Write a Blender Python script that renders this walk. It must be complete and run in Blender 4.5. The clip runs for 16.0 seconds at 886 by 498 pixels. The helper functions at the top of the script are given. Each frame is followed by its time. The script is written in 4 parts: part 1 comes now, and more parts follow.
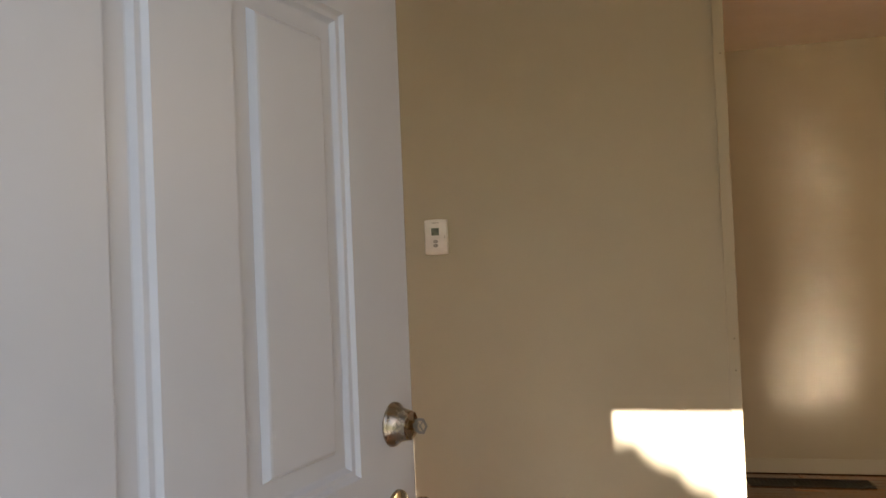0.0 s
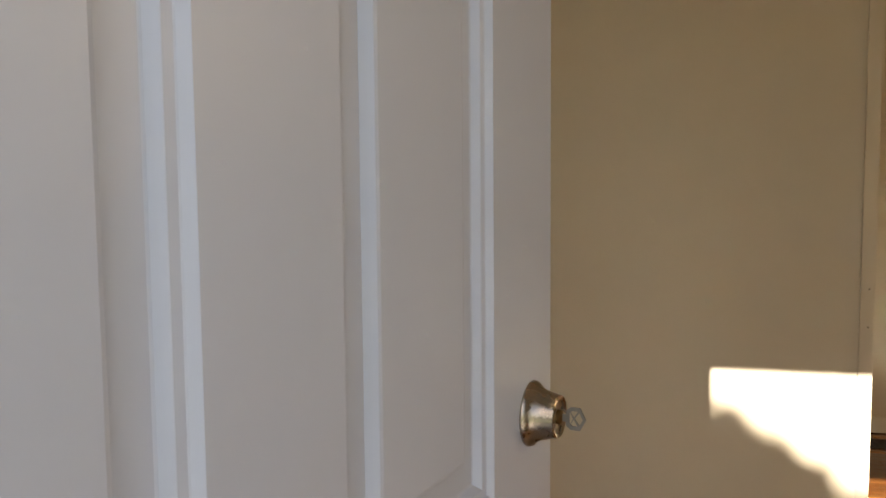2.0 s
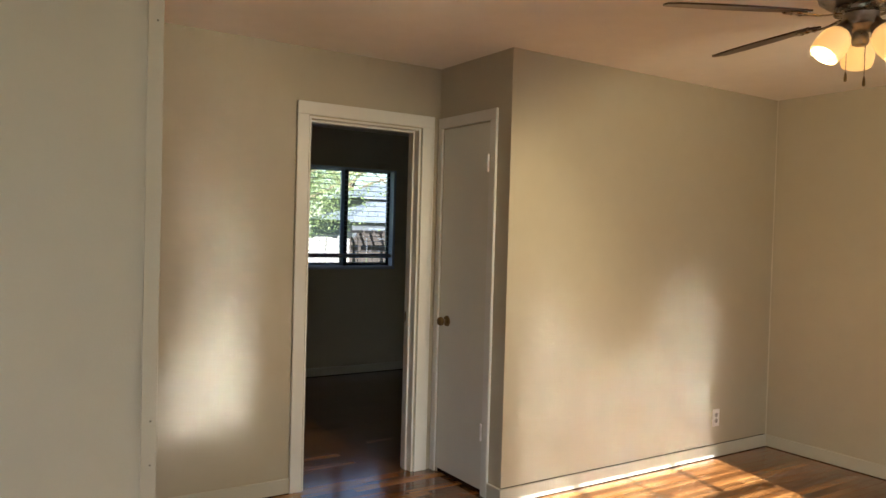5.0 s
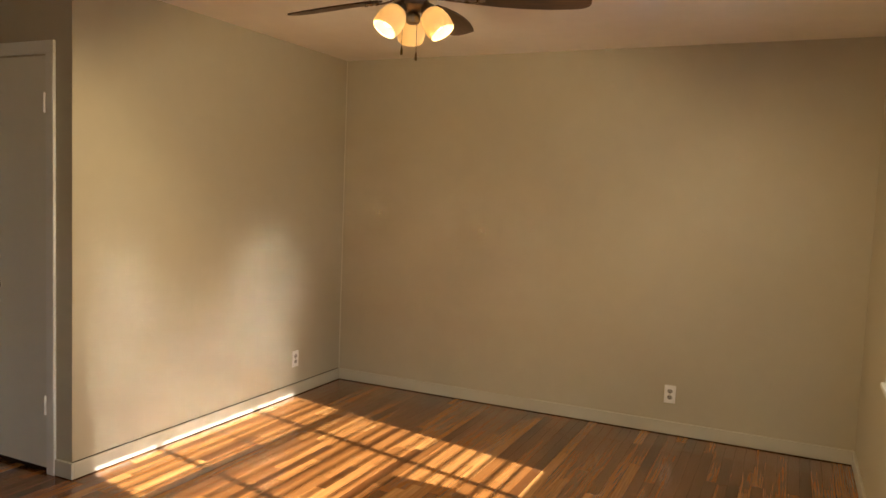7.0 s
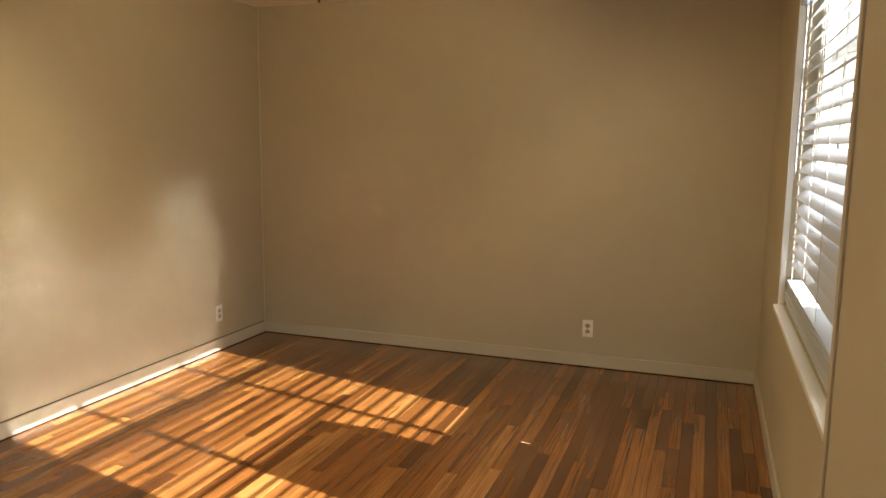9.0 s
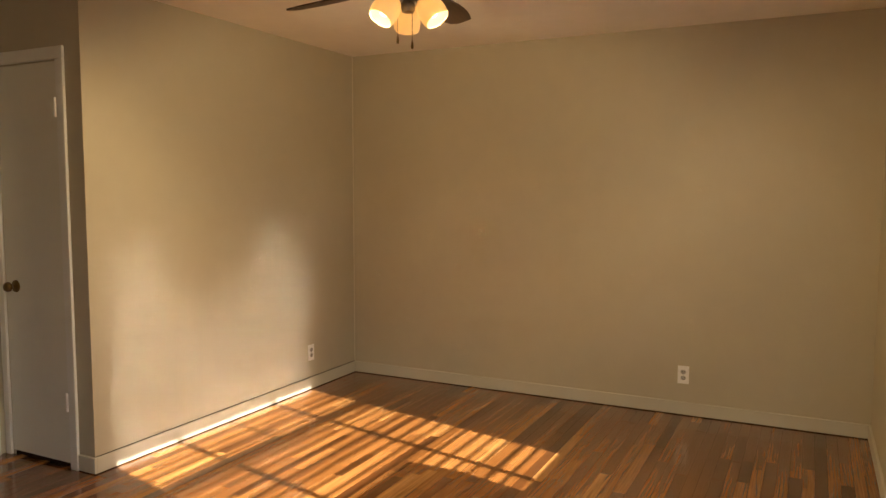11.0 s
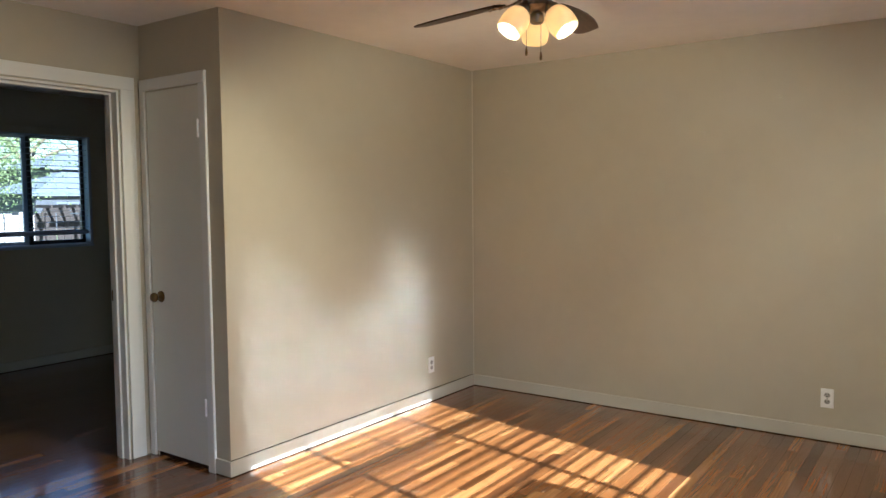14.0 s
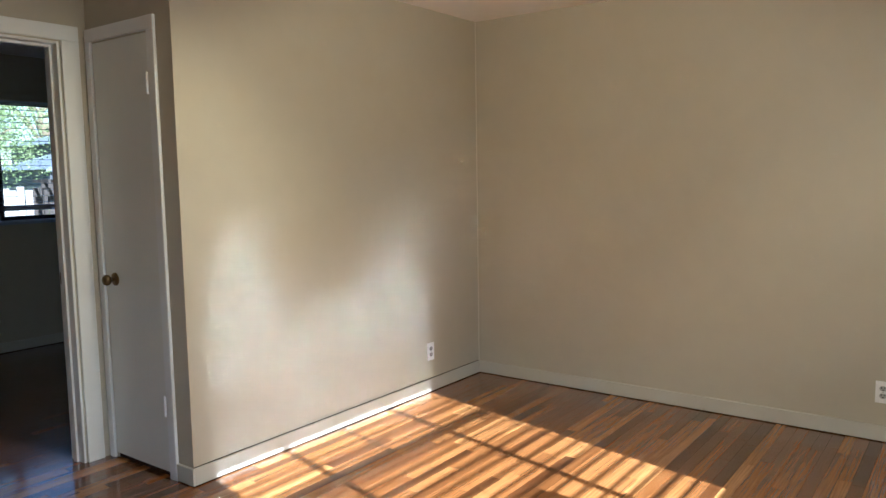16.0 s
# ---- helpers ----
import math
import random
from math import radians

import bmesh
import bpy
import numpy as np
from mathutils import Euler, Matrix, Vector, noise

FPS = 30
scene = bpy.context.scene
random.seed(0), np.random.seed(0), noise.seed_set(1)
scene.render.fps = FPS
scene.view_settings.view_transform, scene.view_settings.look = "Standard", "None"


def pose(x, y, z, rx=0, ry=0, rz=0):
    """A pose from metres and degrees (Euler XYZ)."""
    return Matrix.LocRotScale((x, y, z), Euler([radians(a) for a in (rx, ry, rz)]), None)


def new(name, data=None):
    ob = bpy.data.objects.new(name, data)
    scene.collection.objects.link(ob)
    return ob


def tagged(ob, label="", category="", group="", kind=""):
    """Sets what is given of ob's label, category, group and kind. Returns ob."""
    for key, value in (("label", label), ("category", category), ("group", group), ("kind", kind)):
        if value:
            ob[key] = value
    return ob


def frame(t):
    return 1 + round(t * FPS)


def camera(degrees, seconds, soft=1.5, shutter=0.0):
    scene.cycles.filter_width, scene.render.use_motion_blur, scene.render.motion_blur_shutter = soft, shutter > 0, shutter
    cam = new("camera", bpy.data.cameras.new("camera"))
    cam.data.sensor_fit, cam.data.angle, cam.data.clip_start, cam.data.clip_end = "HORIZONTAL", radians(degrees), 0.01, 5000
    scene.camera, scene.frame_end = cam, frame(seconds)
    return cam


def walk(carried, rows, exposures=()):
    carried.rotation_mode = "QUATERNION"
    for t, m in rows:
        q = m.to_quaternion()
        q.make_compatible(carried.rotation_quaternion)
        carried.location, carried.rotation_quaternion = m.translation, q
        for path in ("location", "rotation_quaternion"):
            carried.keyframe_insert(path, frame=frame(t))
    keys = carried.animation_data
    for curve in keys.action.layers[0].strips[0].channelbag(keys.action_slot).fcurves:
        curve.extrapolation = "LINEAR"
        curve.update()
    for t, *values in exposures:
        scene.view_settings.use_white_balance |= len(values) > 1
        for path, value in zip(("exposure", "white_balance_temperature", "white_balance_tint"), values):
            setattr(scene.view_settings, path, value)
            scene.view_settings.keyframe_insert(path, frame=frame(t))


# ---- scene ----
cam = camera(61.8, 16.0)
PATH = [
    (0.0, pose(0.454, -0.327, 1.268, 91.22, 2.38, 13.14)),
    (0.5, pose(0.414, -0.203, 1.279, 90.03, 1.51, 13.62)),
    (1.0, pose(0.354, -0.103, 1.264, 88.14, 1.01, 13.77)),
    (1.5, pose(0.249, -0.021, 1.263, 86.74, 0.71, 14.20)),
    (2.0, pose(0.192, 0.037, 1.252, 85.85, 0.51, 14.26)),
    (2.5, pose(0.164, 0.235, 1.267, 85.76, -0.05, 12.64)),
    (3.0, pose(0.241, 0.501, 1.317, 86.34, -0.67, 9.19)),
    (3.5, pose(0.301, 0.567, 1.409, 86.01, -1.04, 0.60)),
    (4.0, pose(0.326, 0.542, 1.428, 86.85, -1.31, -10.61)),
    (4.5, pose(0.357, 0.482, 1.439, 87.95, -1.57, -22.24)),
    (5.0, pose(0.440, 0.431, 1.454, 88.68, -1.59, -33.08)),
    (5.2, pose(0.448, 0.407, 1.455, 88.95, -1.68, -36.98)),
    (7.3, pose(0.421, 0.418, 1.491, 84.93, -2.07, -67.15)),
    (7.5, pose(0.418, 0.394, 1.480, 84.65, -1.86, -68.39)),
    (8.0, pose(0.420, 0.385, 1.465, 83.53, -1.40, -71.00)),
    (8.2, pose(0.405, 0.369, 1.469, 82.95, -1.21, -71.47)),
    (10.3, pose(0.434, 0.324, 1.426, 82.18, 0.06, -66.33)),
    (10.5, pose(0.415, 0.350, 1.423, 83.32, 0.00, -65.80)),
    (11.0, pose(0.410, 0.345, 1.444, 85.29, -0.08, -63.44)),
    (11.5, pose(0.405, 0.357, 1.449, 86.64, -0.09, -61.36)),
    (12.0, pose(0.402, 0.368, 1.444, 87.20, -0.17, -59.82)),
    (12.5, pose(0.402, 0.373, 1.452, 87.08, -0.27, -58.64)),
    (13.0, pose(0.412, 0.370, 1.457, 86.83, -0.26, -57.40)),
    (13.5, pose(0.399, 0.388, 1.449, 86.66, 0.14, -56.29)),
    (14.0, pose(0.401, 0.416, 1.447, 86.29, 0.50, -54.90)),
    (14.5, pose(0.433, 0.465, 1.444, 85.62, 0.61, -53.92)),
    (15.0, pose(0.553, 0.507, 1.428, 85.08, 0.77, -53.81)),
    (15.5, pose(0.736, 0.540, 1.416, 84.66, 0.71, -53.45)),
    (16.0, pose(0.929, 0.650, 1.412, 84.22, 0.96, -53.60)),
]
EXPOSURES = [
    (0.0, 2.46, 7200, 16), (2.4, 2.46, 7200, 16), (3.0, 2.62, 7050, 12), (3.4, 3.04, 6050, 8), (4.0, 3.14, 5850, 7), (4.5, 3.18, 5750, 7), (5.0, 3.1, 5800, 8), (7.5, 2.76, 6600, 11), (8.2, 2.62, 6650, 11),
    (10.5, 2.7, 7100, 14), (11.0, 2.8, 7100, 14), (11.5, 2.9, 7000, 13), (12.1, 3.14, 5000, 7), (14.0, 3.18, 4880, 7), (16.0, 3.16, 4780, 7),
]
walk(cam, PATH, EXPOSURES)
scene.cycles.caustics_reflective, scene.cycles.blur_glossy, scene.cycles.sample_clamp_indirect = True, 0.0, 0.0

# sky, sun and the fan's bulbs are the only light
SUN_AZ, SUN_EL = radians(12.5), radians(29.5)
world = bpy.data.worlds.new("world")
scene.world = world
world.use_nodes = True
wn = world.node_tree.nodes
sky = wn.new("ShaderNodeTexSky")
sky.sky_type, sky.sun_disc = "NISHITA", False
sky.sun_elevation, sky.sun_rotation = SUN_EL, radians(180) + SUN_AZ
world.node_tree.links.new(sky.outputs[0], wn["Background"].inputs[0])
wn["Background"].inputs[1].default_value = 0.043
sun_data = bpy.data.lights.new("sun", "SUN")
sun_data.energy, sun_data.angle, sun_data.color = 5.0, radians(0.45), (1, 0.94, 0.85)
sun = new("sun", sun_data)
sun_way = Vector((math.sin(SUN_AZ) * math.cos(SUN_EL), math.cos(SUN_AZ) * math.cos(SUN_EL), -math.sin(SUN_EL)))
sun.rotation_euler = sun_way.to_track_quat("-Z", "Y").to_euler()
BULB_WATTS = 5.5


# ---- materials ----
class Nodes:
    """A small shorthand for building a node material."""

    def __init__(self, name):
        self.mat = bpy.data.materials.new(name)
        self.mat.use_nodes = True
        self.tree = self.mat.node_tree
        self.bsdf = self.tree.nodes["Principled BSDF"]

    def add(self, kind, **sockets):
        n = self.tree.nodes.new(kind)
        for k, v in sockets.items():
            self.put(v, n.inputs[k.replace("_", " ")])
        return n

    def put(self, v, socket):
        if hasattr(v, "is_output"):
            self.tree.links.new(v, socket)
        else:
            socket.default_value = v

    def set(self, **sockets):
        for k, v in sockets.items():
            self.put(v, self.bsdf.inputs[k.replace("_", " ")])

    def noise(self, scale, detail=4.0, rough=0.55, vector=None):
        n = self.add("ShaderNodeTexNoise", Scale=scale, Detail=detail, Roughness=rough)
        if vector is None:
            vector = self.add("ShaderNodeNewGeometry").outputs["Position"]
        self.put(vector, n.inputs["Vector"])
        return n.outputs["Fac"]

    def ramp(self, fac, stops):
        n = self.add("ShaderNodeValToRGB", Fac=fac)
        e = n.color_ramp.elements
        while len(e) < len(stops):
            e.new(0.5)
        for el, (p, c) in zip(e, stops):
            el.position, el.color = p, (*c, 1)
        return n.outputs["Color"]

    def maths(self, op, a, b=0.0, c=0.0):
        n = self.tree.nodes.new("ShaderNodeMath")
        n.operation = op
        for s, v in zip(n.inputs, (a, b, c)):
            self.put(v, s)
        return n.outputs[0]

    def mix(self, fac, a, b, blend="MIX"):
        n = self.tree.nodes.new("ShaderNodeMix")
        n.data_type, n.blend_type = "RGBA", blend
        self.put(fac, n.inputs[0])
        self.put(a, n.inputs[6])
        self.put(b, n.inputs[7])
        return n.outputs[2]

    def bump(self, height, strength, distance):
        n = self.add("ShaderNodeBump", Strength=strength, Distance=distance, Height=height)
        self.put(n.outputs[0], self.bsdf.inputs["Normal"])


def rgba(c):
    return (*c, 1)


def paint(name, col, rough=0.55, peel=0.25, spec=0.4, vary=0.05, scale=160.0):
    m = Nodes(name)
    big = m.noise(1.3, 3)
    fine = m.noise(9.0, 5)
    dark = tuple(c * (1 - vary) for c in col)
    light = tuple(min(1, c * (1 + vary)) for c in col)
    c1 = m.ramp(m.maths("ADD", m.maths("MULTIPLY", big, 0.65), m.maths("MULTIPLY", fine, 0.35)), [(0.3, dark), (0.7, light)])
    m.set(Base_Color=c1, Roughness=m.maths("MULTIPLY_ADD", fine, 0.12, rough - 0.06), Specular_IOR_Level=spec)
    m.bump(m.noise(scale, 3), peel, 0.0012)
    return m.mat


def metal(name, col, rough):
    m = Nodes(name)
    fine = m.noise(60, 4)
    m.set(Base_Color=m.ramp(fine, [(0.3, tuple(c * 0.8 for c in col)), (0.7, col)]), Metallic=1.0, Roughness=m.maths("MULTIPLY_ADD", fine, 0.15, rough - 0.07))
    return m.mat


def plain(name, col, rough=0.5, spec=0.5):
    m = Nodes(name)
    fine = m.noise(35, 4)
    m.set(Base_Color=m.ramp(fine, [(0.3, tuple(c * 0.9 for c in col)), (0.7, col)]), Roughness=rough, Specular_IOR_Level=spec)
    return m.mat


def oak(name, island):
    """Varnished oak strip, with a tone of its own for each board."""
    m = Nodes(name)
    geo = m.add("ShaderNodeNewGeometry")
    rand = geo.outputs["Random Per Island"] if island else m.add("ShaderNodeObjectInfo").outputs["Random"]
    shift = m.add("ShaderNodeCombineXYZ", X=m.maths("MULTIPLY", rand, 37.0), Y=m.maths("MULTIPLY", rand, 91.0), Z=0.0)
    moved = m.tree.nodes.new("ShaderNodeVectorMath")
    moved.operation = "ADD"
    m.put(geo.outputs["Position"], moved.inputs[0])
    m.put(shift.outputs[0], moved.inputs[1])
    stretch = m.add("ShaderNodeMapping", Vector=moved.outputs[0])
    stretch.inputs["Scale"].default_value = (1.6, 26, 1)
    coarse = m.noise(1.0, 5, 0.6, stretch.outputs[0])
    stretch2 = m.add("ShaderNodeMapping", Vector=moved.outputs[0])
    stretch2.inputs["Scale"].default_value = (9, 240, 1)
    fibre = m.noise(1.0, 3, 0.6, stretch2.outputs[0])
    wave = m.add("ShaderNodeTexWave", Vector=stretch.outputs[0], Scale=0.8, Distortion=11.0, Detail=3.0)
    wave.bands_direction = "Y"
    tone = m.ramp(m.maths("FRACT", m.maths("MULTIPLY", rand, 7.31)), [(0.0, (0.085, 0.030, 0.008)), (0.18, (0.165, 0.064, 0.016)), (0.5, (0.262, 0.108, 0.030)), (0.85, (0.345, 0.155, 0.046)), (1.0, (0.46, 0.235, 0.078))])
    grain = m.ramp(coarse, [(0.27, (0.22, 0.16, 0.11)), (0.42, (0.74, 0.70, 0.65)), (0.58, (0.96, 0.95, 0.93)), (0.74, (1.16, 1.14, 1.1))])
    c1 = m.mix(0.9, tone, grain, "MULTIPLY")
    c2 = m.mix(0.5, c1, m.ramp(wave.outputs["Fac"], [(0.0, (0.58, 0.5, 0.43)), (0.7, (1, 1, 1))]), "MULTIPLY")
    c3 = m.mix(0.3, c2, m.ramp(fibre, [(0.35, (0.5, 0.45, 0.4)), (0.6, (1, 1, 1))]), "MULTIPLY")
    wear = m.noise(3.0, 4)
    m.set(Base_Color=c3, Roughness=m.maths("MULTIPLY_ADD", wear, 0.06, 0.2), Specular_IOR_Level=0.12, Coat_Weight=1.0, Coat_Roughness=0.125, Coat_IOR=1.53)
    m.bump(m.maths("ADD", m.maths("MULTIPLY", fibre, 0.4), coarse), 0.03, 0.0005)
    return m.mat


WALL = paint("wall_paint", (0.488, 0.446, 0.338), 0.52, 0.25)
CEIL = paint("ceiling_paint", (0.86, 0.83, 0.775), 0.8, 0.35, 0.2)
TRIM = paint("trim_paint", (0.77, 0.775, 0.73), 0.34, 0.1, 0.5, 0.04)
CAULK = paint("corner_caulk", (0.64, 0.60, 0.50), 0.5, 0.05)
BASE = paint("baseboard_paint", (0.535, 0.515, 0.43), 0.4, 0.1, 0.5, 0.04)
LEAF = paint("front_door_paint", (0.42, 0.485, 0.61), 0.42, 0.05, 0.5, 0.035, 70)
SLAB_DOOR = paint("closet_door_paint", (0.73, 0.73, 0.65), 0.36, 0.08, 0.5, 0.03)
VINYL = paint("blind_vinyl", (0.62, 0.68, 0.76), 0.38, 0.03, 0.5, 0.02)
PLASTIC = plain("white_plastic", (0.92, 0.91, 0.89), 0.35)
OFFWHITE = plain("off_white_plastic", (0.45, 0.435, 0.41), 0.45)
GREYPLASTIC = plain("grey_plastic", (0.32, 0.32, 0.31), 0.4)
LCD = plain("lcd_screen", (0.22, 0.27, 0.22), 0.2)
INK = plain("dark_ink", (0.03, 0.03, 0.03), 0.5)
BLACKMETAL = plain("black_metal", (0.012, 0.011, 0.010), 0.45)
DARKGAP = plain("dark_gap", (0.02, 0.013, 0.009), 0.9, 0.1)
NICKEL = metal("satin_nickel", (0.34, 0.305, 0.26), 0.27)
PEWTER = metal("brushed_pewter", (0.33, 0.30, 0.27), 0.30)
BRASS = metal("aged_brass", (0.20, 0.135, 0.06), 0.3)
STEEL = metal("key_steel", (0.27, 0.28, 0.28), 0.42)
ALU = plain("bronze_aluminium", (0.035, 0.035, 0.036), 0.4)
GREYFRAME = plain("grey_window_paint", (0.42, 0.47, 0.55), 0.45)
REVEAL = paint("window_lining_paint", (0.55, 0.60, 0.68), 0.5, 0.1)
CORD = plain("blind_cord", (0.78, 0.77, 0.73), 0.8)
CONCRETE = paint("concrete", (0.50, 0.48, 0.45), 0.85, 0.6, 0.3, 0.12, 60)
SIDING = paint("white_siding", (0.72, 0.72, 0.70), 0.6, 0.2, 0.4, 0.04)
GREYSIDING = paint("grey_siding", (0.035, 0.038, 0.044), 0.6, 0.2, 0.4, 0.06)
ROOF = paint("pale_shingle", (0.085, 0.097, 0.118), 0.85, 0.7, 0.3, 0.15, 30)
FENCEWOOD = paint("grey_fence_wood", (0.17, 0.16, 0.145), 0.8, 0.5, 0.3, 0.15, 40)
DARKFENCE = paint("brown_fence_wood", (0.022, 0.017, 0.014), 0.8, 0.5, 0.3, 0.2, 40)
BARK = paint("bark", (0.10, 0.075, 0.05), 0.9, 1.0, 0.2, 0.3, 25)
OAK_BOARD = oak("oak_board", False)
OAK_REST = oak("oak_boards_joined", True)

m = Nodes("fan_blade_wood")
stretch = m.add("ShaderNodeMapping", Vector=m.add("ShaderNodeTexCoord").outputs["Object"])
stretch.inputs["Scale"].default_value = (5, 60, 5)
fac = m.noise(1.0, 5, 0.6, stretch.outputs[0])
m.set(Base_Color=m.ramp(fac, [(0.3, (0.045, 0.024, 0.014)), (0.7, (0.105, 0.058, 0.034))]), Roughness=0.38)
BLADE = m.mat

m = Nodes("frosted_shade")
m.set(Base_Color=rgba((0.88, 0.78, 0.57)), Roughness=0.4, Emission_Color=rgba((1.0, 0.64, 0.28)), Emission_Strength=0.03)
tl = m.add("ShaderNodeBsdfTranslucent", Color=rgba((0.95, 0.76, 0.46)))
mx = m.add("ShaderNodeMixShader", Fac=0.30)
out = m.tree.nodes["Material Output"]
m.tree.links.new(m.bsdf.outputs[0], mx.inputs[1])
m.tree.links.new(tl.outputs[0], mx.inputs[2])
m.tree.links.new(mx.outputs[0], out.inputs["Surface"])
SHADE = m.mat

m = Nodes("bulb_glow")
m.set(Base_Color=rgba((1, 0.95, 0.85)), Emission_Color=rgba((1.0, 0.80, 0.50)), Emission_Strength=1.3)
BULB = m.mat

m = Nodes("window_glass")
glass = m.add("ShaderNodeBsdfGlass", Color=rgba((0.97, 0.98, 0.98)), Roughness=0.0, IOR=1.45)
m.tree.links.new(glass.outputs[0], m.tree.nodes["Material Output"].inputs["Surface"])
GLASS = m.mat

m = Nodes("dark_glass")
m.set(Base_Color=rgba((0.03, 0.035, 0.04)), Roughness=0.08)
DARKGLASS = m.mat

m = Nodes("grass")
g1 = m.noise(0.6, 5)
g2 = m.noise(18, 5)
m.set(Base_Color=m.mix(0.5, m.ramp(g1, [(0.3, (0.045, 0.075, 0.02)), (0.7, (0.11, 0.12, 0.045))]), m.ramp(g2, [(0.3, (0.03, 0.05, 0.015)), (0.7, (0.13, 0.15, 0.05))])), Roughness=0.9)
m.bump(g2, 0.8, 0.03)
GRASS = m.mat


def leafage(name, a, b):
    n = Nodes(name)
    r = n.add("ShaderNodeNewGeometry").outputs["Random Per Island"]
    col = n.ramp(r, [(0.0, a), (1.0, b)])
    n.set(Base_Color=col, Roughness=0.55, Specular_IOR_Level=0.3)
    t = n.add("ShaderNodeBsdfTranslucent", Color=col)
    x = n.add("ShaderNodeMixShader", Fac=0.55)
    n.tree.links.new(n.bsdf.outputs[0], x.inputs[1])
    n.tree.links.new(t.outputs[0], x.inputs[2])
    n.tree.links.new(x.outputs[0], n.tree.nodes["Material Output"].inputs["Surface"])
    return n.mat


LEAVES_A = leafage("yellow_green_leaves", (0.11, 0.155, 0.06), (0.26, 0.31, 0.14))
LEAVES_B = leafage("green_leaves", (0.04, 0.07, 0.03), (0.11, 0.15, 0.06))


# ---- shaping helpers ----
def mesh_of(name, bm, mat, smooth=False):
    me = bpy.data.meshes.new(name)
    bmesh.ops.recalc_face_normals(bm, faces=bm.faces[:])
    bm.to_mesh(me)
    bm.free()
    me.materials.append(mat)
    if smooth:
        for p in me.polygons:
            p.use_smooth = True
        me.set_sharp_from_angle(angle=radians(38))
    return me


def part(name, bm, mat, parent=None, label="", m=None, smooth=False):
    ob = new(name, mesh_of(name, bm, mat, smooth))
    if parent is not None:
        ob.parent = parent
    if m is not None:
        ob.matrix_basis = m
    if label:
        ob["label"] = label
    return ob


def again(ob, parent, m):
    """The same mesh once more, as a part of its own."""
    o = new(ob.name.split(".")[0], ob.data)
    o.parent = parent
    o.matrix_basis = m
    return o


def thing(name, m, label, category, group="", kind=""):
    ob = new(name)
    ob.empty_display_size = 0.05
    ob.matrix_basis = m
    return tagged(ob, label, category, group, kind)


def add_box(bm, x0, x1, y0, y1, z0, z1, bevel=0.0, segments=2):
    r = bmesh.ops.create_cube(bm, size=1)
    vs = r["verts"]
    for v in vs:
        v.co = Vector((x0 + (v.co.x + 0.5) * (x1 - x0), y0 + (v.co.y + 0.5) * (y1 - y0), z0 + (v.co.z + 0.5) * (z1 - z0)))
    if bevel:
        es = list({e for v in vs for e in v.link_edges})
        bmesh.ops.bevel(bm, geom=es, offset=bevel, segments=segments, affect="EDGES", profile=0.6)
    return bm


def box(x0, x1, y0, y1, z0, z1, bevel=0.0, segments=2):
    return add_box(bmesh.new(), x0, x1, y0, y1, z0, z1, bevel, segments)


def boxes(rows, bevel=0.0):
    bm = bmesh.new()
    for r in rows:
        add_box(bm, *r, bevel)
    return bm


def lathe(profile, steps=32, axis="Z"):
    """Turn (radius, height) pairs round an axis; -Y points towards the viewer of a door."""
    bm = bmesh.new()
    rings = []
    for r, h in profile:
        ring = []
        for i in range(1 if r < 1e-6 else steps):
            a = 2 * math.pi * i / steps
            c, s = r * math.cos(a), r * math.sin(a)
            ring.append(bm.verts.new({"Z": (c, s, h), "Y": (c, -h, s), "X": (-h, c, s)}[axis]))
        rings.append(ring)
    for a, b in zip(rings, rings[1:]):
        for i in range(steps):
            j = (i + 1) % steps
            if len(a) == 1 and len(b) == 1:
                break
            if len(a) == 1:
                bm.faces.new((a[0], b[i], b[j]))
            elif len(b) == 1:
                bm.faces.new((a[i], a[j], b[0]))
            else:
                bm.faces.new((a[i], a[j], b[j], b[i]))
    return bm


def tube(points, radius, steps=8):
    bm = bmesh.new()
    rings = []
    pts = [Vector(p) for p in points]
    for i, p in enumerate(pts):
        way = (pts[min(i + 1, len(pts) - 1)] - pts[max(i - 1, 0)]).normalized()
        q = way.to_track_quat("Z", "Y")
        rad = radius[i] if isinstance(radius, (list, tuple)) else radius
        rings.append([bm.verts.new(p + q @ Vector((rad * math.cos(2 * math.pi * k / steps), rad * math.sin(2 * math.pi * k / steps), 0))) for k in range(steps)])
    for a, b in zip(rings, rings[1:]):
        for k in range(steps):
            j = (k + 1) % steps
            bm.faces.new((a[k], a[j], b[j], b[k]))
    bm.faces.new(rings[0][::-1])
    bm.faces.new(rings[-1])
    return bm


def lofted_panel(x0, x1, z0, z1, steps):
    """A raised panel facing -Y: rectangles inset step by step, (inset, depth into the door)."""
    bm = bmesh.new()
    loops = []
    for inset, d in steps:
        loops.append([bm.verts.new(c) for c in ((x0 + inset, d, z0 + inset), (x1 - inset, d, z0 + inset), (x1 - inset, d, z1 - inset), (x0 + inset, d, z1 - inset))])
    for a, b in zip(loops, loops[1:]):
        for i in range(4):
            j = (i + 1) % 4
            bm.faces.new((a[i], a[j], b[j], b[i]))
    bm.faces.new(loops[-1])
    return bm


def structure(name, bm, mat, label, category):
    return tagged(part(name, bm, mat), label, category, kind="structure")


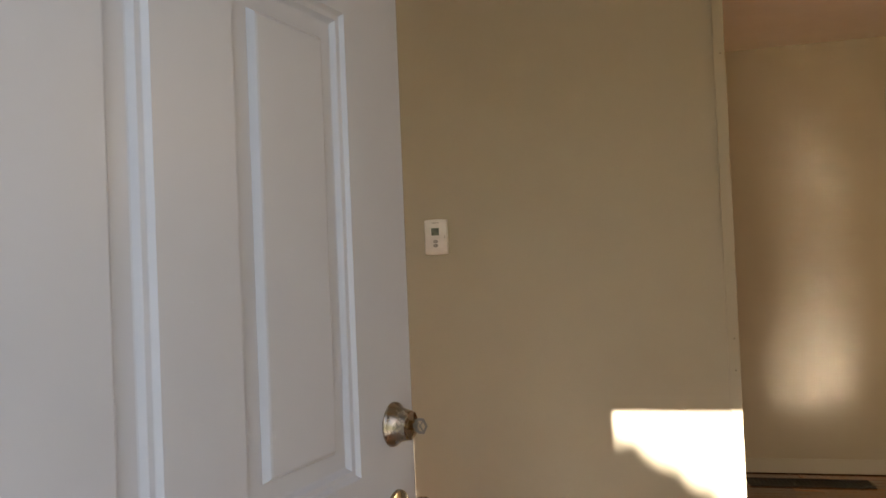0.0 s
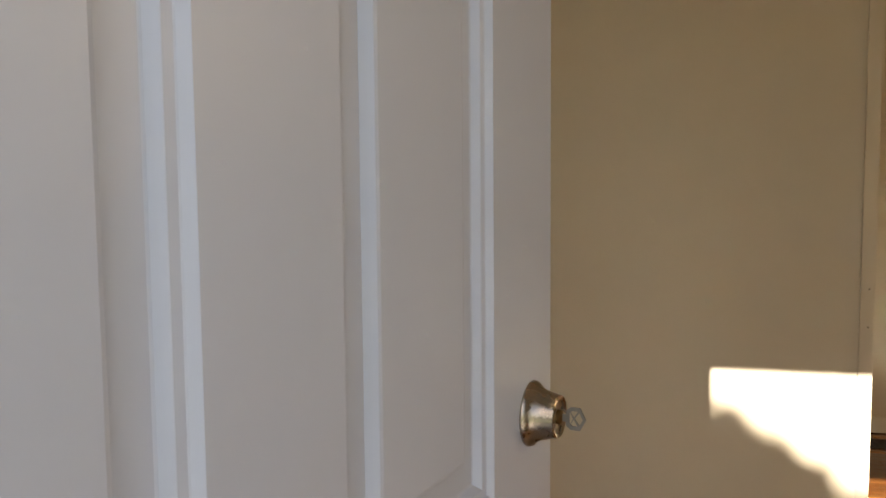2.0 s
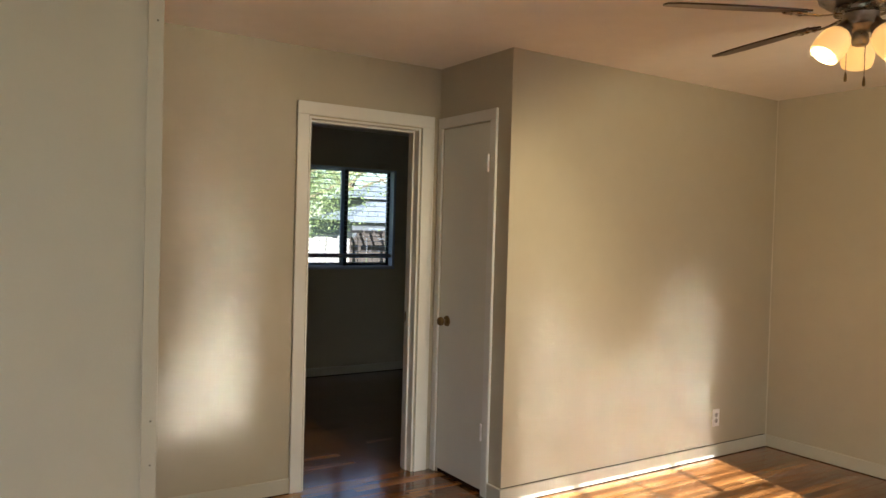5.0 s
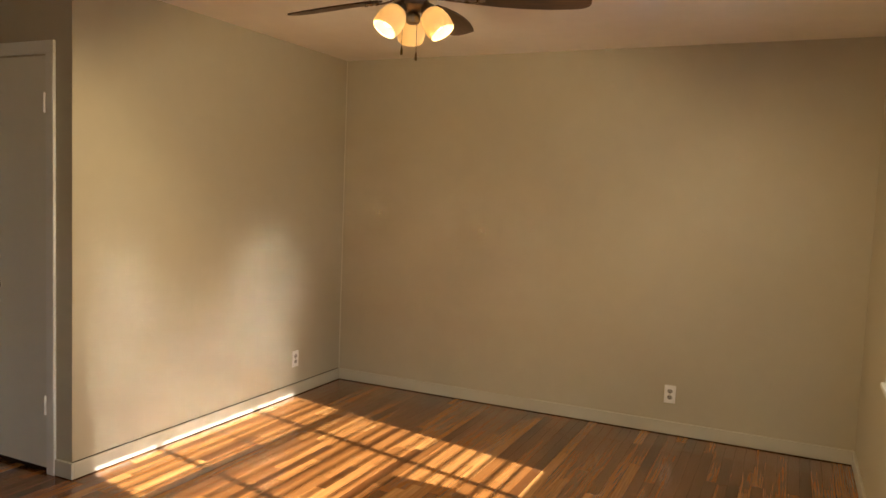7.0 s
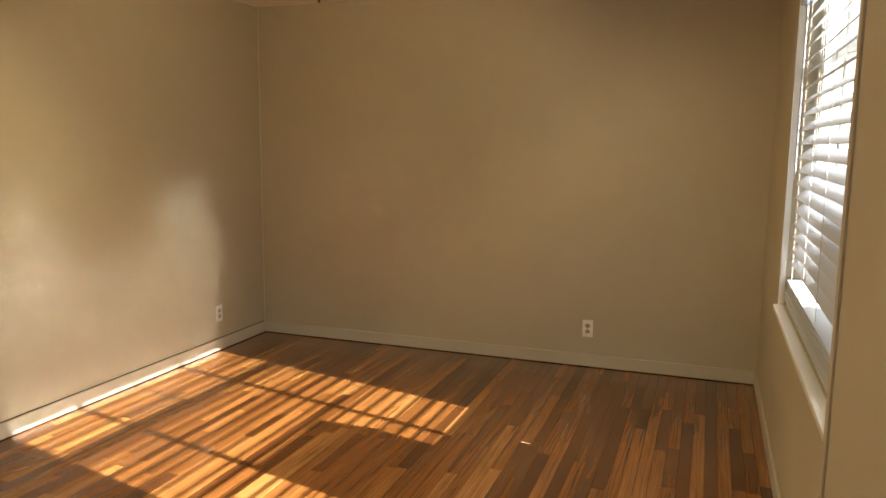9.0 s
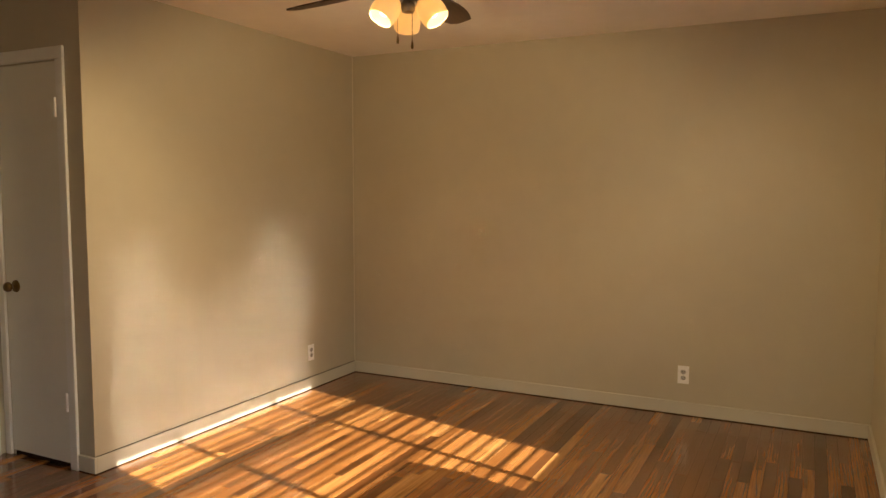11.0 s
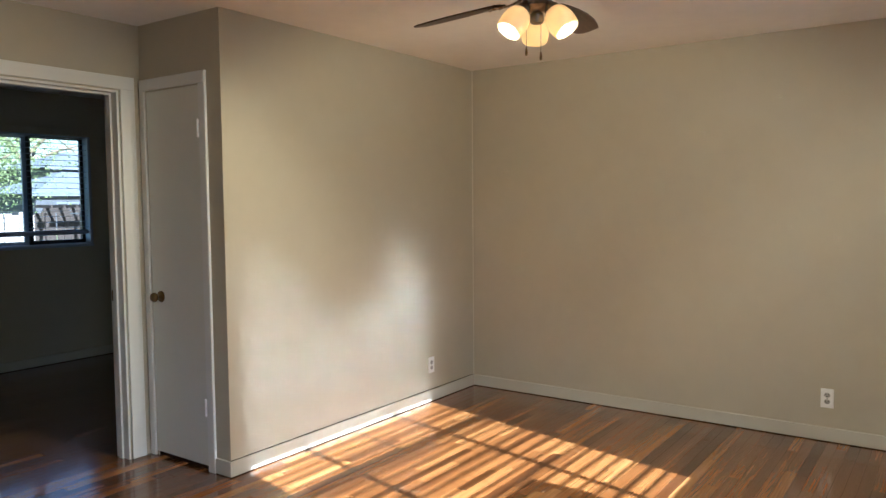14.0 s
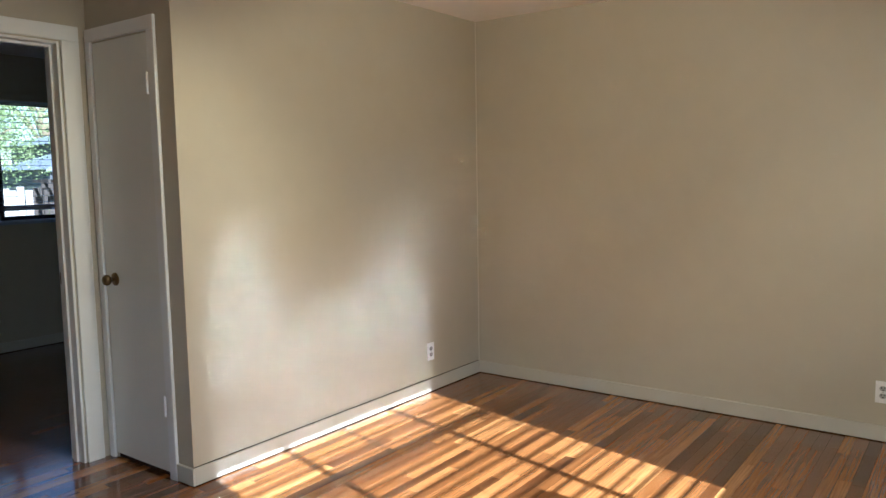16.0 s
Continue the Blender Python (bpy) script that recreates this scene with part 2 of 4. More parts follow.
# ---- the shell ----
H = 2.44
XE, YL, XC, YH, YB, YT, XT = 5.243, 3.538, 2.878, 4.24, 7.15, 2.267, 0.836
XW = -3.2
W1X0, W1X1, WZ0, WZ1 = 2.145, 3.93, 0.775, 2.20
W2X0, W2X1 = -2.75, -0.735
DX0, DX1, DZ = -0.135, 0.81, 2.15
BX0, BX1, BZ = 2.03, 2.742, 2.068
CY0, CY1, CZ = 3.712, 4.180, 2.068
BWX0, BWX1, BWZ0, BWZ1 = 3.12, 4.205, 1.075, 2.075
T = 0.15
structure("wall_south", boxes([
    (XW - T, W2X0, -T, 0, -0.3, H), (W2X0, W2X1, -T, 0, -0.3, WZ0), (W2X0, W2X1, -T, 0, WZ1, H), (W2X1, DX0, -T, 0, -0.3, H),
    (DX0, DX1, -T, 0, -0.3, -0.005), (DX0, DX1, -T, 0, DZ, H), (DX1, W1X0, -T, 0, -0.3, H), (W1X0, W1X1, -T, 0, -0.3, WZ0),
    (W1X0, W1X1, -T, 0, WZ1, H), (W1X1, XE + T, -T, 0, -0.3, H)]), WALL, "greige painted front wall with door and windows", "wall")
FUR0, FUR1, FURY = 0.93, 2.20, 0.058  # the wall stands thicker between the front door and the large window
structure("wall_furred", box(FUR0, FUR1 - 0.004, 0, FURY, -0.02, H), WALL, "thicker greige painted wall beside the large window", "wall")
structure("wall_east", box(XE, XE + T, 0, YB + T, -0.3, H), WALL, "plain greige painted plaster wall", "wall")
structure("wall_north", box(XC, XE, YL, YL + 0.1, -0.02, H), WALL, "greige painted wall with sunlight reflected from the floor", "wall")
structure("wall_closet", boxes([(XC, XC + 0.1, YL + 0.1, CY0, -0.02, H), (XC, XC + 0.1, CY0, CY1, CZ, H), (XC, XC + 0.1, CY1, YH, -0.02, H)]), WALL, "short greige wall around the closet door", "wall")
structure("closet_back", boxes([(XC + 0.62, XC + 0.66, YL + 0.1, YH, -0.02, H)]), WALL, "plain closet back wall in the dark", "wall")
structure("wall_thermostat", box(XW, XT - 0.004, YT, YT + 0.115, -0.02, H), WALL, "greige partition wall with a thermostat", "wall")
structure("wall_hall", boxes([(XW, BX0, YH, YH + 0.115, -0.02, H), (BX0, BX1, YH, YH + 0.115, BZ, H), (BX1, XE, YH, YH + 0.115, -0.02, H)]), WALL, "greige hall wall around the bedroom doorway", "wall")
structure("wall_west", box(XW - T, XW, 0, YB + T, -0.3, H), WALL, "plain greige painted wall", "wall")
structure("wall_bedroom_north", boxes([(XW, BWX0, YB, YB + T, -0.3, H), (BWX0, BWX1, YB, YB + T, -0.3, BWZ0), (BWX0, BWX1, YB, YB + T, BWZ1, H), (BWX1, XE, YB, YB + T, -0.3, H)]), WALL, "greige bedroom wall around a sliding window", "wall")
structure("wall_bedroom_west", box(-1.6, -1.5, YH + 0.115, YB, -0.02, H), WALL, "plain greige painted bedroom wall", "wall")
structure("ceiling", box(XW - T, XE + T, -T, YB + T, H, H + 0.1), CEIL, "smooth cream white painted ceiling", "ceiling")
# unseen north overhang stretched to keep skylight out of the bedroom
structure("roof", boxes([(XW - 0.25, XE + 0.25, -0.25, YB + 1.0, H + 0.1, H + 0.3)]), ROOF, "low roof over the house, north eave lengthened to shade the bedroom", "roof")

structure("corner_bead", box(XE - 0.007, XE - 0.0005, YL - 0.007, YL - 0.0005, 0.087, H, 0.003), CAULK, "thin pale caulk line in the corner of the room", "trim")

# baseboards, in the wall's own colour
BH, BT = 0.086, 0.014


def baseboard(name, x0, x1, y0, y1):
    b = structure(name, box(x0, x1, y0, y1, 0.005, BH, 0.003), BASE, "low flat painted baseboard with a dark gap below", "baseboard")
    along_x = x1 - x0 > y1 - y0
    part("shadow_gap", box(x0, x1, y0 + 0.002, y1 - 0.002, 0.0005, 0.006) if along_x else box(x0 + 0.002, x1 - 0.002, y0, y1, 0.0005, 0.006), DARKGAP, b)
    return b


baseboard("baseboard_north", XC, XE - BT, YL - BT, YL)
structure("baseboard_seam", box(XC, XE - BT, YL - 0.004, YL, BH, BH + 0.003), DARKGAP, "thin dark seam above the baseboard", "trim")
baseboard("baseboard_east", XE - BT, XE, 0, YL)
baseboard("baseboard_south", FUR1 + 0.002, XE - BT, 0, BT)
baseboard("baseboard_furred", FUR0, FUR1 - 0.04, FURY, FURY + BT)
baseboard("baseboard_closet_a", XC - BT, XC, YL - BT, CY0 - 0.064)
baseboard("baseboard_hall_a", XW, BX0 - 0.072, YH - BT, YH)
baseboard("baseboard_thermostat", XW, XT - 0.04, YT - BT, YT)
baseboard("baseboard_bedroom", -1.5, XE, YB - BT, YB)

# corner bead at the end of the thermostat wall, with two filled nails
corner = thing("corner_trim", pose(0, 0, 0), "narrow painted corner trim with two nail holes", "trim", kind="structure")
part("strip", boxes([(XT - 0.036, XT, YT - 0.006, YT, 0, H), (XT - 0.004, XT, YT, YT + 0.121, 0, H)], 0.0012), WALL, corner)
for z in (0.987, 0.882, 1.93):
    part("nail", lathe([(0.0, 0.0068), (0.0022, 0.0066), (0.0024, 0.0)], 10, "Y"), INK, corner, m=pose(XT - 0.015, YT, z))

corner = thing("corner_trim", pose(0, 0, 0), "narrow painted corner trim beside the large window", "trim", kind="structure")
part("strip", boxes([(FUR1 - 0.036, FUR1, FURY, FURY + 0.006, 0, H), (FUR1 - 0.004, FUR1, 0.001, FURY, 0, H)], 0.0012), WALL, corner)
for z in (0.68, 0.62, 1.72):
    part("nail", lathe([(0.0, 0.0068), (0.0022, 0.0066), (0.0024, 0.0)], 10, "Y"), INK, corner, m=pose(FUR1 - 0.016, FURY, z, 0, 0, 180))


# ---- doorways ----
def casing(owner, axis, at, a0, a1, top, w=0.066, t=0.016, side=-1, w1=None):
    """Flat casing on three sides of an opening; axis: the way the opening runs."""
    w1 = w if w1 is None else w1
    for n, r in (("casing_side", (a0 - w, a0 - 0.006, 0, top + 0.006)), ("casing_side", (a1 + 0.006, a1 + w1, 0, top + 0.006)), ("casing_head", (a0 - w, a1 + w1, top + 0.006, top + w + 0.006))):
        u0, u1, z0, z1 = r
        if axis == "x":
            bm = box(u0, u1, at + side * t, at, z0, z1, 0.005, 3)
        else:
            bm = box(at + side * t, at, u0, u1, z0, z1, 0.005, 3)
        part(n, bm, TRIM, owner)


bed_frame = thing("door_frame_bedroom", pose(0, 0, 0), "white painted wooden door frame without a door", "door frame", kind="structure")
casing(bed_frame, "x", YH, BX0, BX1, BZ, 0.072, 0.016, w1=0.092)
for nm, r in (("jamb", (BX0, BX0 + 0.012)), ("jamb", (BX1 - 0.012, BX1))):
    part(nm, box(r[0], r[1], YH - 0.004, YH + 0.119, 0, BZ, 0.002), TRIM, bed_frame)
part("head_jamb", box(BX0 + 0.012, BX1 - 0.012, YH - 0.004, YH + 0.119, BZ - 0.012, BZ, 0.002), TRIM, bed_frame)
for r in ((BX0 + 0.012, BX0 + 0.024, 0, BZ - 0.012), (BX1 - 0.024, BX1 - 0.012, 0, BZ - 0.012), (BX0 + 0.024, BX1 - 0.024, BZ - 0.024, BZ - 0.012)):
    part("door_stop", box(r[0], r[1], YH + 0.045, YH + 0.08, r[2], r[3], 0.002), TRIM, bed_frame)
part("strike_plate", box(BX1 - 0.0135, BX1 - 0.0115, YH + 0.085, YH + 0.11, 0.90, 0.96, 0.0005), BRASS, bed_frame, "small dark brass strike plate")

closet_frame = thing("door_frame_closet", pose(0, 0, 0), "white painted wooden closet door frame", "door frame", kind="structure")
casing(closet_frame, "y", XC, CY0, CY1, CZ, 0.062, 0.016, w1=0.05)
closet = thing("closet_door", pose(0, 0, 0), "closed off-white flush closet door in a white frame", "door", kind="structure")
part("slab", box(XC - 0.006, XC + 0.03, CY0 + 0.003, CY1 - 0.003, 0.028, CZ - 0.003, 0.002), SLAB_DOOR, closet)
part("dark_gap", box(XC + 0.01, XC + 0.03, CY0, CY1, 0.001, 0.027), DARKGAP, closet)
for z in (1.84, 0.35):
    h = part("hinge", box(XC - 0.0095, XC - 0.0062, CY0 - 0.012, CY0 + 0.02, z - 0.045, z + 0.045, 0.001), PLASTIC, closet, "white painted butt hinge")
    part("pin", lathe([(0.0, -0.049), (0.005, -0.047), (0.0062, -0.043), (0.0062, 0.043), (0.005, 0.047), (0.0, 0.05)], 12), PLASTIC, h, m=pose(XC - 0.0155, CY0 + 0.002, z))
knob = part("knob", lathe([(0.0, 0.064), (0.012, 0.063), (0.022, 0.058), (0.027, 0.048), (0.026, 0.038), (0.018, 0.029), (0.011, 0.022), (0.010, 0.012), (0.010, 0.0)], 28, "X"), BRASS, closet, "round aged brass door knob", pose(XC - 0.006, 4.095, 0.925), True)
part("rose", lathe([(0.010, 0.010), (0.022, 0.009), (0.031, 0.005), (0.033, 0.0)], 28, "X"), BRASS, knob, smooth=True)

# ---- front door: frame and open leaf ----
front_frame = thing("door_frame_front", pose(0, 0, 0), "white painted front door frame", "door frame", kind="structure")
for r in ((DX0, DX0 + 0.02, 0, DZ), (DX1 - 0.02, DX1, 0, DZ), (DX0 + 0.02, DX1 - 0.02, DZ - 0.004, DZ)):
    part("jamb", box(r[0], r[1], -T - 0.004, 0.004, r[2], r[3], 0.0015), TRIM, front_frame)
part("door_stop", box(DX1 - 0.034, DX1 - 0.02, -0.13, -0.06, 0.012, DZ - 0.004, 0.0015), TRIM, front_frame)
casing(front_frame, "x", 0, DX0, DX1, DZ, 0.06, 0.014, 1)
part("threshold", box(DX0 + 0.02, DX1 - 0.02, -T - 0.03, 0.0, -0.004, 0.012, 0.004), ALU, front_frame, "dark metal threshold")

LW, LH, LT = 0.955, 2.125, 0.045
front_door = thing("front_door", pose(-0.124, -0.022, 0.014, 0, 0, 76.4), "white six-panel front door standing open, key in the lock", "door", kind="structure")
COLS = ((0.1635, 0.413), (0.541, 0.7915))
ROWS = ((0.20, 0.80), (0.934, 1.648), (1.765, 2.00))
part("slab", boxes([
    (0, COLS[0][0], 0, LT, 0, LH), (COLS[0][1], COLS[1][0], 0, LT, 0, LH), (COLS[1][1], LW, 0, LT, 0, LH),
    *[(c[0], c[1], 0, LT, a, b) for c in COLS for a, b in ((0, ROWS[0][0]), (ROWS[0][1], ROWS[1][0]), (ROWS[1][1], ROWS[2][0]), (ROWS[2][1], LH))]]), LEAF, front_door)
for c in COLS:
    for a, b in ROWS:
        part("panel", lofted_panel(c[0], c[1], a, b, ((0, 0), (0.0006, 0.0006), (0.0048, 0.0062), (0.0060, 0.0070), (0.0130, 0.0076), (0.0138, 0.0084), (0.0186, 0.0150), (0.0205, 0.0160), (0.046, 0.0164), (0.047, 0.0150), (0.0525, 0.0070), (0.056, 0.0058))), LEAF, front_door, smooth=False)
part("edge_strip", box(LW, LW + 0.003, 0.001, LT - 0.001, 0.001, LH - 0.001), FENCEWOOD, front_door, "bare edge of the door")
bolt = part("deadbolt", lathe([(0.0, 0.0305), (0.0185, 0.0305), (0.0190, 0.0325), (0.0222, 0.0335), (0.0236, 0.0325), (0.0262, 0.0205), (0.0288, 0.0120), (0.0325, 0.0068), (0.0355, 0.0042), (0.0365, 0.0015), (0.0365, 0.0)], 40, "Y"), NICKEL, front_door, "worn satin nickel deadbolt", pose(0.893, 0, 0.995), True)
part("cylinder_plug", lathe([(0.0, 0.0365), (0.0065, 0.0362), (0.0080, 0.035), (0.0082, 0.0305)], 24, "Y"), BRASS, bolt, smooth=True)
key_bm = bmesh.new()
KX = 0.0011
outer = [(-0.0405, -0.004), (-0.0405, -0.0085), (-0.0455, -0.0125), (-0.056, -0.0125), (-0.0625, 0.0), (-0.056, 0.0125), (-0.0455, 0.0125), (-0.0405, 0.0085), (-0.0405, 0.004)]


def plate(bm, pts, half):
    lo = [bm.verts.new((-half, y, z)) for y, z in pts]
    hi = [bm.verts.new((half, y, z)) for y, z in pts]
    bm.faces.new(lo)
    bm.faces.new(hi[::-1])
    for i in range(len(pts)):
        j = (i + 1) % len(pts)
        bm.faces.new((lo[i], hi[i], hi[j], lo[j]))


inner = [(y * 0.68 - 0.0165, z * 0.68) for y, z in outer]
for i in range(len(outer)):
    j = (i + 1) % len(outer)
    plate(key_bm, [outer[i], outer[j], inner[j], inner[i]], KX)
plate(key_bm, [(-0.044, -0.0075), (-0.0455, -0.006), (-0.0555, 0.0075), (-0.0535, 0.0085)], KX * 0.8)
plate(key_bm, [(-0.044, 0.0075), (-0.0455, 0.006), (-0.0555, -0.0075), (-0.0535, -0.0085)], KX * 0.8)
add_box(key_bm, -KX, KX, -0.042, -0.034, -0.004, 0.004)
part("key", key_bm, STEEL, bolt, "steel house key left in the lock")
knob = part("door_knob", lathe([(0.0, 0.066), (0.014, 0.065), (0.024, 0.06), (0.0285, 0.05), (0.0275, 0.04), (0.02, 0.03), (0.013, 0.022), (0.012, 0.01), (0.012, 0.0)], 32, "Y"), NICKEL, front_door, "satin nickel door knob", pose(0.893, 0, 0.852), True)
part("rose", lathe([(0.012, 0.012), (0.026, 0.010), (0.034, 0.005), (0.0355, 0.0)], 32, "Y"), NICKEL, knob, smooth=True)
for z in (0.25, 1.05, 1.85):
    part("hinge", boxes([(-0.012, 0.0, 0.004, 0.04, z - 0.05, z + 0.05)], 0.002), NICKEL, front_door)


# ---- front windows with blinds ----
def front_window(name, x0, x1, uprights, rail, short, near=None):
    w = thing(name, pose(0, 0, 0), "white framed front window with divided lights", "window", kind="structure")
    part("window_frame", boxes([(x0, x0 + 0.03, -T + 0.005, -0.075, WZ0, WZ1), (x1 - 0.078, x1, -T + 0.005, -0.075, WZ0, WZ1),
                                (x0 + 0.03, x1 - 0.078, -T + 0.005, -0.075, WZ0, WZ0 + 0.045), (x0 + 0.03, x1 - 0.078, -T + 0.005, -0.075, WZ1 - 0.035, WZ1)]), TRIM, w)
    for x in uprights:
        part("mullion", box(x - 0.016, x + 0.016, -0.132, -0.092, WZ0 + 0.045, WZ1 - 0.035, 0.003), TRIM, w)
    for x in short:
        part("muntin", box(x - 0.009, x + 0.009, -0.124, -0.1, rail + 0.024, WZ1 - 0.035, 0.002), TRIM, w)
    edges = [x0 + 0.03, *uprights, x1 - 0.078]
    for a, b in zip(edges, edges[1:]):
        part("rail", box(a + 0.016, b - 0.016, -0.13, -0.094, rail - 0.024, rail + 0.024, 0.003), TRIM, w)
        g = part("pane", box(a + 0.002, b - 0.002, -0.114, -0.110, WZ0 + 0.04, WZ1 - 0.03), GLASS, w)
        g.visible_shadow = False
    left = x0 - 0.022 if near is None else near
    part("window_sill", boxes([(x0, x1, -0.075, 0.0, WZ0 - 0.02, WZ0 - 0.001), (left, x1 + 0.004, 0.0, 0.044, WZ0 - 0.022, WZ0)], 0.005), TRIM, w)
    part("apron", box(left, x1 + 0.012, 0.0, 0.010, WZ0 - 0.065, WZ0 - 0.022, 0.002), TRIM, w)
    for r in (*([(x0 - 0.02, x0, WZ0, WZ1 + 0.02)] if near is None else []), (x1, x1 + 0.01, WZ0, WZ1 + 0.02), (x0 if near is None else near, x1, WZ1, WZ1 + 0.02)):
        part("casing", box(r[0], r[1], 0.0, 0.026, r[2], r[3], 0.003), TRIM, w)
    return w


def slat_mesh(length, width, tilt):
    """A gently crowned slat, tilted so that its room edge hangs low."""
    bm = bmesh.new()
    n = 5
    rows = []
    for up in (0, 1):
        row = []
        for i in range(n + 1):
            s = (i / n - 0.5) * width
            c = 0.0035 * (1 - (2 * i / n - 1) ** 2) + up * 0.0026
            y, z = s * math.cos(tilt) - c * math.sin(tilt) * -1, -s * math.sin(tilt) + c * math.cos(tilt)
            row.append((bm.verts.new((0, y, z)), bm.verts.new((length, y, z))))
        rows.append(row)
    for row in rows:
        for a, b in zip(row, row[1:]):
            bm.faces.new((a[0], a[1], b[1], b[0]))
    for i in (0, n):
        bm.faces.new((rows[0][i][0], rows[0][i][1], rows[1][i][1], rows[1][i][0]))
    for e in (0, 1):
        bm.faces.new([r[e] for r in rows[0]] + [r[e] for r in rows[1]][::-1])
    return bm


def blind(x0, x1, group, label, low, near=-9.0, tilt=42):
    """A wide-slat blind: valance, head rail, open slats, spare slats stacked on the sill, cords."""
    a, b = x0 + 0.012, x1 - 0.012
    yb, pitch = -0.036, 0.0565
    o = thing("window_blind", pose(0, 0, 0), label, "blind", group)
    va = max(x0 + 0.001, near)
    part("valance", boxes([(va, x1 - 0.001, 0.012, 0.022, low, 2.14), (va, va + 0.011, -0.03, 0.012, low, 2.14), (x1 - 0.012, x1 - 0.001, -0.03, 0.012, low, 2.14)], 0.002), VINYL, o)
    part("head_rail", box(a, b, -0.06, -0.01, 2.112, 2.17, 0.003), VINYL, o)
    first = None
    rng = random.Random(5)
    top = low + 0.008
    k = 0
    while top - k * pitch > 0.935:
        m4 = pose(a, yb, top - k * pitch + rng.uniform(-0.0012, 0.0012), rng.uniform(-1.2, 1.2), rng.uniform(-0.06, 0.06), 0)
        if first is None:
            first = part("slat", slat_mesh(b - a, 0.063, radians(tilt)), VINYL, o, m=m4, smooth=True)
        else:
            again(first, o, m4)
        k += 1
    flat = None
    z = WZ0 + 0.026
    for i in range(15):
        m4 = pose(a + rng.uniform(-0.004, 0.004), yb + rng.uniform(-0.006, 0.006), z + i * 0.0064, rng.uniform(-2, 2), 0, rng.uniform(-0.15, 0.15))
        if flat is None:
            flat = part("stacked_slat", slat_mesh(b - a, 0.063, 0.0), VINYL, o, m=m4, smooth=True)
        else:
            again(flat, o, m4)
    part("bottom_rail", box(a, b, yb - 0.03, yb + 0.03, WZ0 + 0.0005, WZ0 + 0.024, 0.005, 3), VINYL, o)
    n = max(3, round((b - a) / 0.42) + 1)
    for i in range(n):
        x = a + 0.11 + (b - a - 0.22) * i / (n - 1)
        for y in (yb - 0.026, yb + 0.026):
            part("ladder_cord", tube([(x, y, WZ0 + 0.02), (x, y, 2.12)], 0.0011, 5), CORD, o)
        loop = [(x + 0.012 * math.sin(q * 1.1), yb + 0.032 + 0.004 * math.cos(q), WZ0 + 0.03 + 0.012 * q) for q in range(8)]
        part("cord_loop", tube(loop, 0.0012, 5), CORD, o)
    part("tilt_wand", tube([(b - 0.09, 0.004, 2.12), (b - 0.088, 0.006, 1.35)], 0.0035, 6), VINYL, o)
    return o


front_window("window_1", W1X0, W1X1, (2.612, 3.438), 1.818, (3.024,), FUR1 + 0.001)
front_window("window_2", W2X0, W2X1, (-2.1, -1.4), 1.815, ())
blind(W1X0, W1X1, "front window blinds", "white wide-slat blind, lowered and half open, in the large window", 2.048, FUR1 + 0.002)
blind(W2X0, W2X1, "front window blinds", "white wide-slat blind, lowered and half open, beside the front door", 2.02, tilt=24)

# ---- ceiling fan ----
FX, FY, FZ = 2.935, 1.757, 2.215
fan = thing("ceiling_fan", pose(FX, FY, H), "pewter ceiling fan with brown blades and lit frosted shades", "ceiling fan")
Z = FZ - H
part("canopy", lathe([(0.0, 0.0), (0.095, 0.0), (0.098, -0.012), (0.09, -0.04), (0.07, -0.055), (0.0, -0.055)], 36), PEWTER, fan, smooth=True)
part("motor_housing", lathe([(0.0, -0.05), (0.06, -0.052), (0.115, -0.075), (0.135, -0.105), (0.137, -0.15), (0.128, -0.178), (0.10, -0.198), (0.075, -0.205), (0.0, -0.205)], 44), PEWTER, fan, smooth=True)
part("flywheel", lathe([(0.0, -0.205), (0.082, -0.205), (0.086, -0.212), (0.084, -0.222), (0.0, -0.224)], 36), NICKEL, fan, smooth=True)
part("switch_housing", lathe([(0.0, -0.222), (0.054, -0.224), (0.056, -0.228), (0.055, -0.232), (0.055, -0.262), (0.057, -0.266), (0.052, -0.272), (0.036, -0.282), (0.026, -0.288), (0.0, -0.288)], 36), PEWTER, fan, smooth=True)
part("finial", lathe([(0.018, -0.286), (0.024, -0.292), (0.0265, -0.302), (0.0265, -0.318), (0.023, -0.327), (0.014, -0.331), (0.0, -0.332)], 28), PEWTER, fan, smooth=True)


def blade_mesh():
    bm = bmesh.new()
    outline = [(0.185, 0.034), (0.24, 0.049), (0.32, 0.062), (0.42, 0.070), (0.52, 0.068), (0.60, 0.058), (0.640, 0.050), (0.664, 0.028)]
    pts = outline + [(0.668, 0.004), (0.664, -0.022), (0.660, -0.040), (0.655, -0.047)] + [(x, -y) for x, y in outline[-3::-1]]
    lo = [bm.verts.new((x, y, -0.003)) for x, y in pts]
    hi = [bm.verts.new((x, y, 0.003)) for x, y in pts]
    bm.faces.new(lo[::-1])
    bm.faces.new(hi)
    for i in range(len(pts)):
        j = (i + 1) % len(pts)
        bm.faces.new((lo[i], lo[j], hi[j], hi[i]))
    return bm


